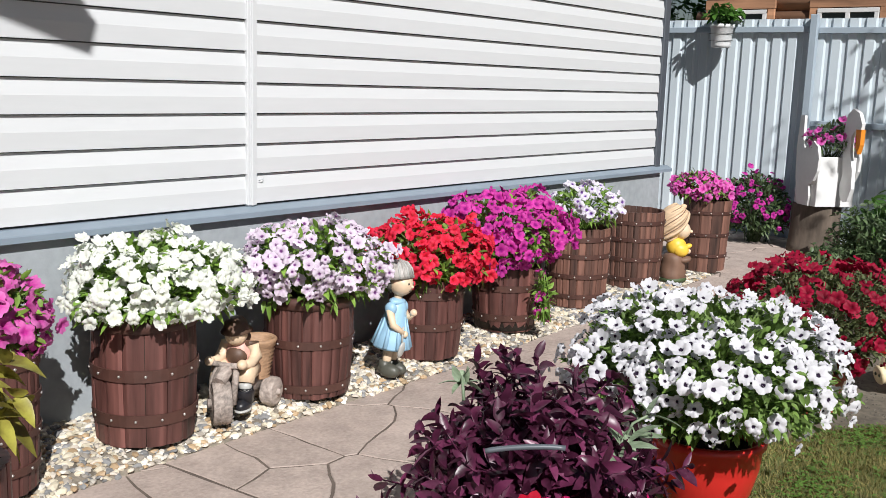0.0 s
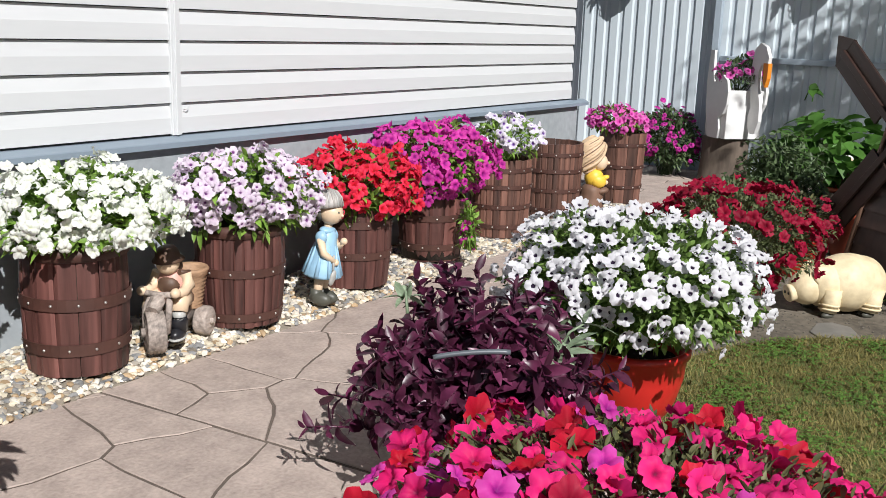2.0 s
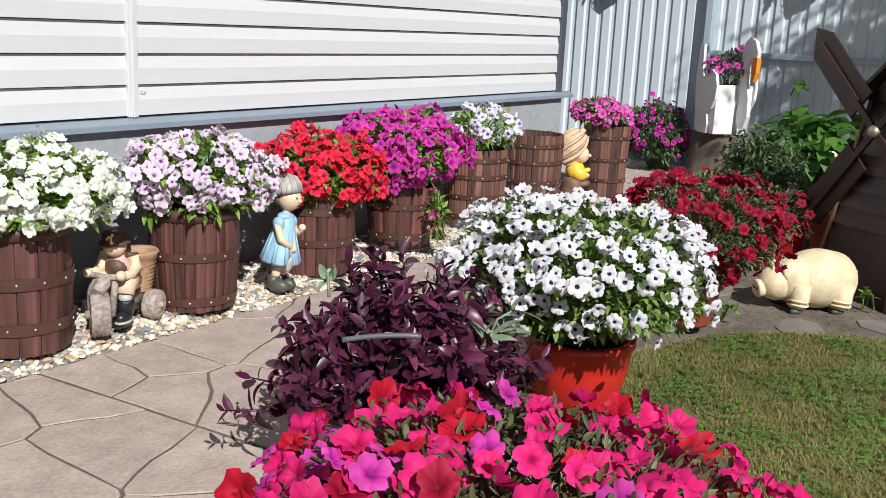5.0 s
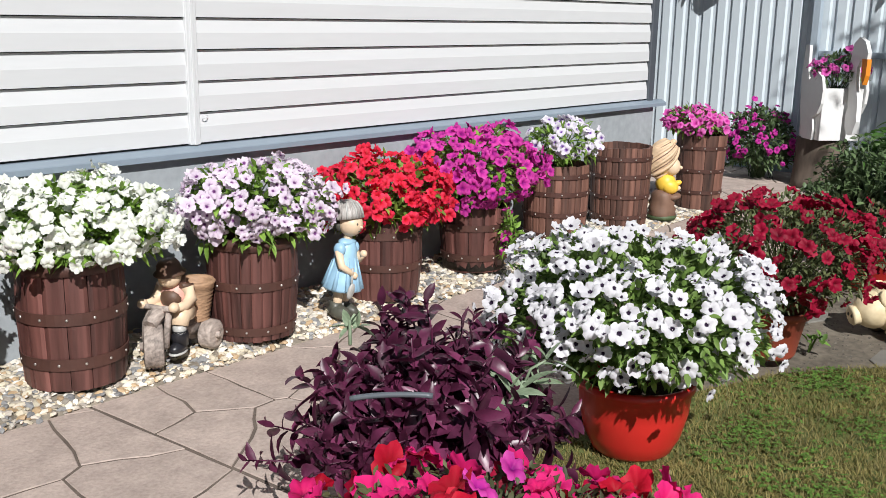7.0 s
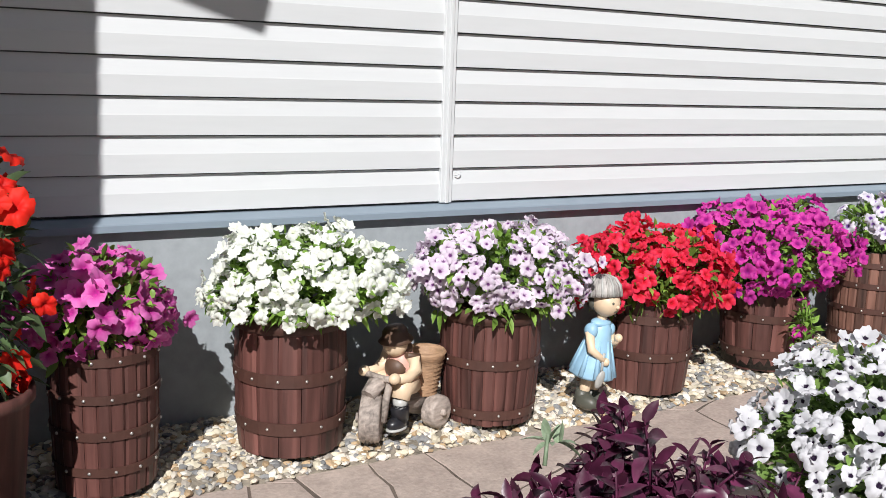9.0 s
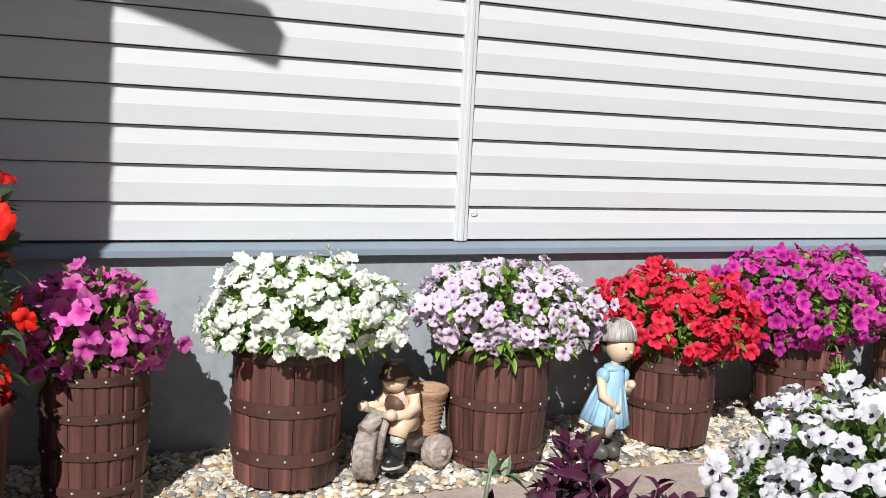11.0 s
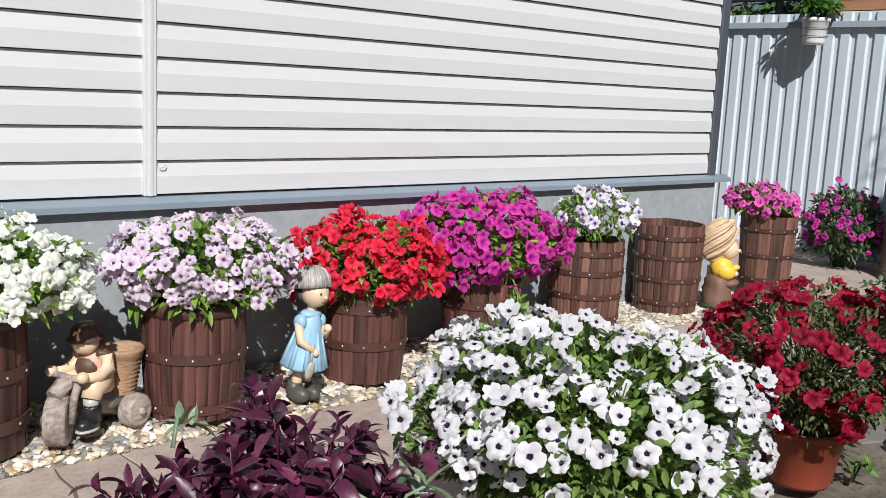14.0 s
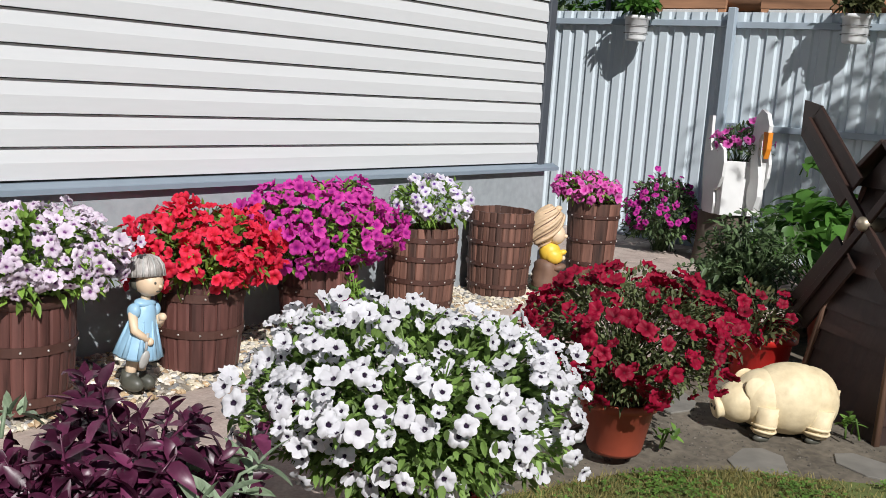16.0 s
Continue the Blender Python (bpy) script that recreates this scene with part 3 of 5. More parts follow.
def paved(corners, x0, x1, y0, y1, step, seed, floor, own=()):
    """Irregular slabs inside a four-sided plot: a loose grid of stones, and single ones where they are known."""
    rnd = random.Random(seed)
    nx, ny = max(1, round((x1 - x0) / step)), max(1, round((y1 - y0) / step))
    seeds = [Vector(p) for p in own]
    for i in range(-1, nx + 1):
        for j in range(-1, ny + 1):
            p = Vector((x0 + (i + 0.5 + (0.5 if j % 2 else 0)) * (x1 - x0) / nx + rnd.uniform(-0.12, 0.12), y0 + (j + 0.5) * (y1 - y0) / ny + rnd.uniform(-0.1, 0.1)))
            if all((p - Vector(q)).length > step * 0.62 for q in own):
                seeds.append(p)
    for s in seeds:
        poly = [Vector(p) for p in corners]
        for o in seeds:
            if o is not s and (o - s).length < 3 * step:
                poly = clip(poly, (s + o) / 2, o - s)
                if len(poly) < 3:
                    break
        if len(poly) < 3 or max((p - s).length for p in poly) < 0.08:
            continue
        bm, c = slab_piece(poly, rim=list(corners))
        slope = math.degrees(math.atan(0.021)) if 1.0 < c.x < 5.28 else 0
        part("slab", bm, M["slab"], floor, at=pose(c.x, c.y, rise(c.x), 0, -slope, 0))


def plot(x0, x1, y0, y1):
    return [(x0, y0), (x1, y0), (x1, y1), (x0, y1)]


bm = bmesh.new()
box(bm, (5.72, 6.4, 0.03), pose(-3.14, -3.72, -0.0185))
for y0, y1, stations in ((-1.81, -0.53, (-0.30, 1.0, 3.86)), (-1.81, 1.15, (3.86, 5.28, 5.78))):
    for xa, xb in zip(stations, stations[1:]):
        za, zb = rise(xa) - 0.0035, rise(xb) - 0.0035
        top = [bm.verts.new(p) for p in ((xa, y0, za), (xb, y0, zb), (xb, y1, zb), (xa, y1, za))]
        low = [bm.verts.new((v.co.x, v.co.y, -0.05)) for v in top]
        bm.faces.new(top)
        for k in range(4):
            bm.faces.new((top[k], low[k], low[(k + 1) % 4], top[(k + 1) % 4]))
pavement = solid("pavement", bm, M["joint"], "stamped concrete path in pinkish beige irregular slabs", kind="structure")

# lawn
bm = bmesh.new()
outline = [(-0.28, -1.87), (0.57, -1.90), (1.23, -2.14), (1.55, -2.38), (1.85, -2.82), (2.6, -3.5), (6.0, -5.0), (6.0, -7.0), (-0.28, -7.0)]
vs = [bm.verts.new((x, y, -0.012)) for x, y in outline]
bm.faces.new(vs)
solid("lawn", bm, M["lawn_bed"], "thatch of the trodden lawn", kind="structure")


def inside(x, y):
    n, hit = len(outline), False
    for i in range(n):
        (xa, ya), (xb, yb) = outline[i], outline[(i + 1) % n]
        if (ya > y) != (yb > y) and x < (xb - xa) * (y - ya) / (yb - ya) + xa:
            hit = not hit
    return hit


rnd = random.Random(5)
vs, fs = [], []
for i in range(110000):
    x, y = rnd.uniform(-0.28, 2.6), rnd.uniform(-3.5, -1.85)
    if not inside(x, y):
        continue
    thick = noise.noise(Vector((x * 3, y * 3, 2)))
    if rnd.random() > 0.75 + thick:
        continue
    h, a, ln = rnd.uniform(0.006, 0.022), rnd.uniform(0, 6.28), rnd.uniform(0.4, 2.2)
    w = rnd.uniform(0.0007, 0.0016)
    dx, dy = math.cos(a), math.sin(a)
    k = len(vs)
    vs += [(x - dy * w, y + dx * w, -0.012), (x + dy * w, y - dx * w, -0.012), (x + dx * h * ln * 0.5 + dy * w, y + dy * h * ln * 0.5 - dx * w, h * 0.7 - 0.01),
           (x + dx * h * ln * 0.5 - dy * w, y + dy * h * ln * 0.5 + dx * w, h * 0.7 - 0.01), (x + dx * h * ln, y + dy * h * ln, h - 0.01)]
    fs += [(k, k + 1, k + 2, k + 3), (k + 3, k + 2, k + 4)]
me = bpy.data.meshes.new("grass")
me.from_pydata(vs, [], fs)
me.materials.append(M["grass"])
tagged(new("grass", me), "short patchy lawn grass, partly dried", "grass", kind="stuff")
bm = bmesh.new()
rnd = random.Random(8)
for i in range(14000):
    x, y = rnd.uniform(0.0, 2.6), rnd.uniform(-3.3, -1.95)
    if not inside(x, y) or noise.noise(Vector((x * 3.2, y * 3.2, 9))) + rnd.gauss(0, 0.2) < 0.16:
        continue
    for w in range(3):
        a = rnd.uniform(0, 6.28)
        leaf(bm, Vector((x, y, 0.004)), Vector((math.cos(a), math.sin(a), 0.6)), Vector((0, 0, 1)), rnd.uniform(0.009, 0.024), 0.0085, 0.3, cols=2)
solid("clover", bm, M["clover"], "low green weeds growing in the lawn", "weeds", kind="stuff")

# flat stones at the lawn's edge
rnd = random.Random(21)
for x, y, r, a in ((1.79, -2.40, 0.17, 20), (2.23, -1.80, 0.2, 50), (2.07, -2.72, 0.16, 80)):
    n = 7
    poly = [Vector((r * rnd.uniform(0.8, 1.15) * math.cos(6.283 * k / n), 0.7 * r * rnd.uniform(0.8, 1.15) * math.sin(6.283 * k / n))) for k in range(n)]
    bm, c = slab_piece(poly, 0.0, 0.05)
    solid("stepping_stone", bm, M["stone_flat"], "flat grey stone sunk into dry earth", "stone", at=pose(x, y, -0.038, 0, 0, a))

vs, fs = [], []
rnd = random.Random(44)
for i in range(2600):
    x, y = rnd.uniform(1.1, 3.4), rnd.uniform(-3.2, -1.85)
    if inside(x, y):
        continue
    r = rnd.uniform(0.002, 0.009)
    k = len(vs)
    a0 = rnd.uniform(0, 6.28)
    vs += [(x + r * rnd.uniform(0.7, 1.3) * math.cos(a0 + q * 1.2566), y + r * rnd.uniform(0.7, 1.3) * math.sin(a0 + q * 1.2566), -0.047) for q in range(5)] + [(x, y, -0.045 + r * 0.7)]
    fs += [(k + q, k + (q + 1) % 5, k + 5) for q in range(5)]
me = bpy.data.meshes.new("crumbs")
me.from_pydata(vs, [], fs)
me.materials.append(M["crumb"])
tagged(new("soil_crumbs", me), "small crumbs of earth and stone on bare ground", "soil", kind="stuff")

# ---- barrels ----


def stave_mesh(r, z0, z1, H, bulge, taper, half, thick, mat):
    """One stave: an arc of the barrel's wall with rounded edges and a bowed outer face."""
    bm = bmesh.new()

    def rad(z):
        u = z / H
        return r * (1 - taper * (1 - u)) * (1 + bulge * (math.sin(math.pi * u) - 0.5))

    rows = []
    for i in range(5):
        z = z0 + (z1 - z0) * i / 4
        R = rad(z)
        row = [(R - thick, -half * 0.96), (R - 0.002, -half * 0.97), (R + 0.002, -half * 0.6), (R + 0.002, half * 0.6), (R - 0.002, half * 0.97), (R - thick, half * 0.96)]
        rows.append([bm.verts.new((q * math.cos(a), q * math.sin(a), z)) for q, a in row])
    for a, b in zip(rows, rows[1:]):
        for k in range(6):
            bm.faces.new((a[k], a[(k + 1) % 6], b[(k + 1) % 6], b[k]))
    bm.faces.new(rows[0][::-1])
    bm.faces.new(rows[-1])
    return mesh_of(bm, mat), rad


bolt_bm = bmesh.new()
lathe(bolt_bm, [(0.0052, -0.002), (0.005, 0.0015), (0.003, 0.0032), (0.0008, 0.0038)], 8, m=pose(0, 0, 0, 0, 90, 0))
BOLT = mesh_of(bolt_bm, M["bolt"], True)


def barrel(at, r, H, staves, hoops, seed, label, bulge=0.06, taper=0.08, tiers=1, mat="stave", fill=0.05, turn=0, tilt=0, hoop_w=0.034, bolts=13, rim=False):
    rnd = random.Random(seed)
    root = thing("barrel", pose(*at, tilt, 0, turn), label, "barrel", "wooden barrels along the house")
    half = math.pi / staves
    cuts = [H * k / tiers for k in range(tiers + 1)]
    for z0, z1 in zip(cuts, cuts[1:]):
        me, rad = stave_mesh(r, z0 + 0.001, z1 - 0.001, H, bulge, taper, half, 0.016, M[mat])
        off = rnd.uniform(0, 360)
        for k in range(staves):
            s = 1 + rnd.uniform(-0.008, 0.010)
            part("stave", me, None, root, at=pose(0, 0, rnd.uniform(-0.003, 0.003), 0, 0, off + 360 * k / staves) @ Matrix.Diagonal((s, s, 1, 1)))
    for z in hoops:
        bm = bmesh.new()
        w = hoop_w / 2
        lathe(bm, [(rad(z - w) + 0.0025, z - w), (rad(z - w) + 0.0075, z - w), (rad(z + w) + 0.0075, z + w), (rad(z + w) + 0.0025, z + w)], 40, closed=True, smooth=False)
        hoop = part("hoop", bm, M["hoop"], root)
        o = rnd.uniform(0, 30)
        for k in range(bolts):
            R = rad(z) + 0.008
            a = radians(o + 360 * k / bolts)
            part("bolt", BOLT, None, hoop, at=pose(R * math.cos(a), R * math.sin(a), z, 0, 0, math.degrees(a)))
    if rim:
        bm = bmesh.new()
        lathe(bm, [(rad(H - 0.045) + 0.002, H - 0.045), (rad(H - 0.045) + 0.010, H - 0.042), (rad(H) + 0.009, H), (rad(H) - 0.012, H + 0.004), (rad(H) - 0.014, H - 0.03)], 40, closed=True)
        part("rim", bm, M["hoop"], root)
    bm = bmesh.new()
    lathe(bm, [(r * 0.86, 0.01), (r * 0.9, H - fill - 0.01), (r * 0.5, H - fill + 0.012), (0.01, H - fill + 0.015)], 24)
    part("soil", bm, M["soil"], root)
    return root


GZ = 0.05
barrel((-1.378, -0.42, GZ), 0.156, 0.45, 24, (0.08, 0.19, 0.30, 0.41), 1, "slim red-brown barrel of narrow staves with four hoops, in part shade", mat="stave", bulge=0.03, hoop_w=0.026)
barrel((-0.765, -0.348, GZ), 0.181, 0.455, 15, (0.10, 0.262), 2, "dark red-brown wooden barrel with bolted hoops, paint chipped low down", mat="stave", bulge=0.05, taper=0.03, hoop_w=0.042, rim=True)
barrel((-0.006, -0.392, GZ), 0.184, 0.42, 26, (0.045, 0.232), 3, "red-brown stave barrel with bolted hoops, under lilac petunias", mat="stave", bulge=0.06, rim=True)
barrel((0.774, -0.371, GZ), 0.180, 0.38, 20, (0.16, 0.31), 4, "short red-brown stave barrel, under red petunias", mat="stave", bulge=0.05)
barrel((1.472, -0.341, GZ), 0.190, 0.34, 14, (0.08, 0.24), 5, "low dark barrel tub mostly hidden by magenta petunias", mat="stave", bulge=0.05, taper=0.16)
barrel((2.26, -0.30, GZ), 0.192, 0.47, 27, (0.07, 0.19, 0.31, 0.41), 6, "brown barrel of narrow weathered staves with four hoops", mat="stave_old", bulge=0.05, hoop_w=0.026)
barrel((3.04, -0.255, GZ), 0.195, 0.50, 30, (0.06, 0.19, 0.32, 0.43), 7, "empty brown stave barrel, open at the top, leaning slightly", mat="stave_old", bulge=0.03, fill=0.10, hoop_w=0.026)
barrel((3.93, -0.361, GZ), 0.172, 0.52, 12, (0.12, 0.27, 0.43), 8, "tall brown barrel of broad boards, under pink petunias", mat="stave_old", bulge=0.0, taper=0.14, hoop_w=0.024)

# ---- petunias in the barrels ----
mound("petunia", (-1.378, -0.42, 0.48), (-0.025, 0.01, 0.105), (0.225, 0.205, 0.168), 140, P_PINK, 0.072, 11, "rose pink petunias overflowing a barrel, half in shade", leaves=900, low=-0.6)
mound("petunia", (-0.770, -0.348, 0.48), (0.050, -0.02, 0.112), (0.318, 0.255, 0.168), 400, P_WHITE, 0.053, 12, "dense mound of pure white petunias in bloom", leaves=1700, low=-0.42)
mound("petunia", (-0.006, -0.392, 0.43), (0.035, -0.01, 0.145), (0.325, 0.26, 0.175), 350, P_LILAC, 0.055, 13, "dense mound of pale lilac petunias with dark throats", leaves=1500, low=-0.55)
mound("petunia", (0.774, -0.371, 0.38), (0.010, 0.0, 0.135), (0.325, 0.26, 0.185), 350, P_RED, 0.064, 14, "rounded mound of scarlet red petunias", leaves=1200, low=-0.6)
mound("petunia", (1.472, -0.341, 0.35), (0.0, 0.01, 0.215), (0.450, 0.28, 0.205), 390, P_MAGENTA, 0.064, 15, "trailing magenta purple petunias spilling over a tub", leaves=1500, low=-0.75)
mound("petunia", (1.44, -0.60, 0.06), (0, 0, 0.20), (0.05, 0.035, 0.14), 8, P_MAGENTA, 0.066, 19, "single trailing magenta petunia stem hanging down a tub", leaves=110, low=-0.9)
mound("petunia", (2.26, -0.30, 0.50), (0.02, -0.02, 0.125), (0.235, 0.21, 0.150), 66, P_VIOLET_WHITE, 0.064, 16, "white petunias with violet throats and loose green stems", leaves=420, sparse=0.4)
mound("petunia", (3.93, -0.361, 0.54), (-0.05, 0.04, 0.105), (0.225, 0.20, 0.115), 120, P_PINK, 0.060, 17, "low cushion of rose pink petunias on a barrel", leaves=420, low=-0.5, wall=9)
mound("petunia", (5.27, -0.20, 0.06), (0, 0, 0.30), (0.31, 0.29, 0.31), 120, P_MAGENTA, 0.058, 18, "magenta petunia bush growing against the metal fence", leaves=2400, wall=9, sparse=0.35, leaf_mat="leaf_dark")

# ---- garden pots in front ----


def pot(at, prof, mat, label, category="flower pot", seg=36):
    root = thing("flower_pot", pose(*at), label, category)
    bm = bmesh.new()
    lathe(bm, prof, seg, closed=True)
    part("body", bm, M[mat], root, smooth=False)
    bm = bmesh.new()
    top = max(z for r, z in prof)
    r = max(r for r, z in prof) - 0.02
    lathe(bm, [(r * 0.9, top - 0.05), (r * 0.5, top - 0.03), (0.01, top - 0.028)], 20)
    part("soil", bm, M["soil"], root)
    return root


pot((0.200, -2.075, 0.0), [(0.02, 0.0), (0.115, 0.0), (0.128, 0.012), (0.152, 0.06), (0.172, 0.14), (0.178, 0.215), (0.19, 0.22), (0.19, 0.245), (0.172, 0.245), (0.16, 0.21), (0.12, 0.03), (0.02, 0.03)], "red_pot", "glossy red plastic pot standing on the lawn")
mound("petunia", (0.200, -2.075, 0.22), (-0.01, 0.03, 0.235), (0.435, 0.43, 0.235), 500, P_WHITE_EYE, 0.053, 31, "wide mound of white petunias with near-black eyes", leaves=8500, leaf_len=0.034, wall=9, low=-0.5, lean=0.5, leaf_mat="leaf_fresh", under=0.55)
pot((-0.64, -1.95, 0.0), [(0.02, 0.0), (0.11, 0.0), (0.12, 0.02), (0.16, 0.16), (0.19, 0.17), (0.19, 0.20), (0.175, 0.20), (0.15, 0.16), (0.11, 0.03), (0.02, 0.03)], "terracotta", "terracotta pot hidden under a purple-leaved plant")
shooty("foliage_plant", (-0.64, -1.95, 0.17), (0.02, 0.0, 0.150), (0.300, 0.31, 0.245), 250, "leaf_purple", 0.088, 0.034, 32, "bushy plum purple foliage plant in a pot", "foliage plant")
leafy("foliage_plant", (-0.48, -2.13, 0.24), (0.0, 0.0, 0.17), (0.10, 0.10, 0.08), 10, "leaf_variegated", 0.10, 0.030, 33, "grey-green striped leaves among the purple plant", "foliage plant", whorl=3, wall=9)
leafy("foliage_plant", (-0.73, -1.77, 0.20), (0.0, 0.0, 0.34), (0.02, 0.02, 0.02), 2, "leaf_variegated", 0.065, 0.024, 34, "grey-green leaf rosette beside the purple plant", "foliage plant", whorl=5, wall=9)
bm = bmesh.new()
tube(bm, [(0.115 * math.sin(a), 0, 0.014 * math.cos(a)) for a in (k * 0.21 - 1.05 for k in range(11))], 0.0075, seg=6)
solid("pot_handle", bm, M["grey_strip"], "grey plastic hanging-basket handle among purple leaves", "handle", at=pose(-0.95, -2.13, 0.514, 0, -5, -53) @ Matrix.Diagonal((0.92, 0.92, 0.92, 1)))

# dark crimson petunias in a terracotta pot
pot((1.38, -2.02, 0.0), [(0.02, 0.0), (0.09, 0.0), (0.10, 0.015), (0.13, 0.17), (0.145, 0.175), (0.145, 0.205), (0.13, 0.205), (0.115, 0.17), (0.09, 0.03), (0.02, 0.03)], "terracotta", "terracotta pot of dark crimson petunias on the lawn's edge")
mound("petunia", (1.38, -2.02, 0.18), (0.05, 0.02, 0.24), (0.41, 0.40, 0.225), 300, P_DARKRED, 0.060, 35, "loose bush of dark crimson petunias", leaves=5500, leaf_mat="leaf_red", leaf_len=0.029, wall=9, low=-0.75, sparse=0.2, leaf_w=0.42, under=0.5)

# hot pink petunias beside the path
pot((-1.28, -2.66, 0.0), [(0.02, 0.0), (0.12, 0.0), (0.13, 0.02), (0.17, 0.24), (0.19, 0.25), (0.19, 0.29), (0.175, 0.29), (0.15, 0.25), (0.12, 0.03), (0.02, 0.03)], "terracotta", "terracotta planter of hot pink petunias on the path")
hot = [petunia_mesh(m, 0.039, 360 + k) for k, m in enumerate((P_HOT, P_HOT, P_HOT, P_HOT, P_HOT, P_HOT, P_HOT, P_HOT, P_HOT, P_DEEPRED, P_DARKRED, P_MAGENTA))]
mound("petunia", (-1.28, -2.66, 0.26), (0.05, -0.04, 0.105), (0.45, 0.52, 0.150), 330, P_HOT, 0.064, 36, "hot pink petunias on long leggy stems", leaves=5600, leaf_mat="leaf_dry", leaf_len=0.034, wall=9, low=-0.6, leaf_w=0.35, lean=0.65, meshes=hot, sparse=0.1)

# ---- small figures ----


def statue(name, m, mats, make, label):
    bm = bmesh.new()
    make(bm)
    return solid(name, bm, [M[k] for k in mats], label, "garden statue", at=m)


def girl(bm):
    # skin 0, dress 1, hair 2, boots 3, tin 4; she faces +x
    for y in (-0.026, 0.026):
        tube(bm, [(0.0, y, 0.03), (0.0, y, 0.15)], [0.021, 0.024], 0, 10)
        ball(bm, (0.022, y * 1.25, 0.032), (0.058, 0.031, 0.034), 3)
        tube(bm, [(-0.008, y * 1.1, 0.025), (-0.006, y * 1.1, 0.075)], [0.031, 0.029], 3, 10)
    lathe(bm, [(0.088, 0.135), (0.091, 0.145), (0.078, 0.19), (0.062, 0.25), (0.050, 0.30), (0.046, 0.335), (0.030, 0.365), (0.012, 0.37)], 18, 1, wobble=0.03)
    ball(bm, (0.0, 0.0, 0.355), (0.036, 0.052, 0.02), 1)
    for y, e in ((-0.055, (0.03, -0.07, 0.255)), (0.055, (0.035, 0.06, 0.27))):
        ball(bm, (0.0, y, 0.325), (0.030, 0.024, 0.032), 1)
        hand = (0.072, y * 0.4, 0.215) if y < 0 else (0.082, 0.02, 0.315)
        tube(bm, [(0.0, y * 1.1, 0.32), e, hand], [0.019, 0.018, 0.013], 0, 10)
        ball(bm, hand, (0.018, 0.015, 0.017), 0)
    tube(bm, [(0.066, -0.032, 0.25), (0.075, -0.04, 0.175)], [0.006, 0.006], 4, 8)
    ball(bm, (0.078, -0.044, 0.145), (0.012, 0.024, 0.040), 4, (0, 10, 0))
    tube(bm, [(0.0, 0.0, 0.36), (0.0, 0.0, 0.40)], [0.02, 0.02], 0, 10)
    ball(bm, (0.008, 0.0, 0.440), (0.058, 0.054, 0.056), 0, seg=18, rings=12)
    ball(bm, (0.066, 0.0, 0.436), (0.009, 0.008, 0.008), 0)
    for y in (-0.022, 0.022):
        ball(bm, (0.058, y, 0.450), (0.005, 0.005, 0.006), 3)
    ball(bm, (0.060, 0.0, 0.416), (0.005, 0.012, 0.003), 3)
    # knitted bell cap with raised ribs, set back on the head
    cap = pose(-0.014, 0, 0.460, 0, -14, 0) @ Matrix.Diagonal((1.1, 1.1, 1.05, 1))
    lathe(bm, [(0.052, 0.0), (0.067, -0.002), (0.069, 0.014), (0.063, 0.042), (0.047, 0.068), (0.024, 0.082), (0.004, 0.086)], 24, 2, cap)
    for k in range(20):
        a = 2 * math.pi * k / 20
        tube(bm, [cap @ Vector((q * math.cos(a), q * math.sin(a), z)) for q, z in ((0.068, 0.0), (0.064, 0.042), (0.048, 0.069), (0.018, 0.084))], [0.005, 0.0045, 0.0035, 0.002], 4 if k % 2 else 2, 6)
    ball(bm, (-0.034, 0.0, 0.430), (0.034, 0.056, 0.036), 3)
    # apron straps and hem folds
    for k in range(9):
        a = 2 * math.pi * k / 9
        tube(bm, [(0.050 * math.cos(a), 0.050 * math.sin(a), 0.29), (0.089 * math.cos(a), 0.089 * math.sin(a), 0.142)], [0.004, 0.013], 1, 8)


statue("girl_figure", pose(0.388, -0.482, GZ - 0.008, -5, 4.5, -78) @ Matrix.Diagonal((0.95, 0.95, 0.95, 1)), ("skin", "blue_dress", "hair_grey", "boot", "tin"), girl,
       "painted plaster girl in a light blue dress holding a trowel")


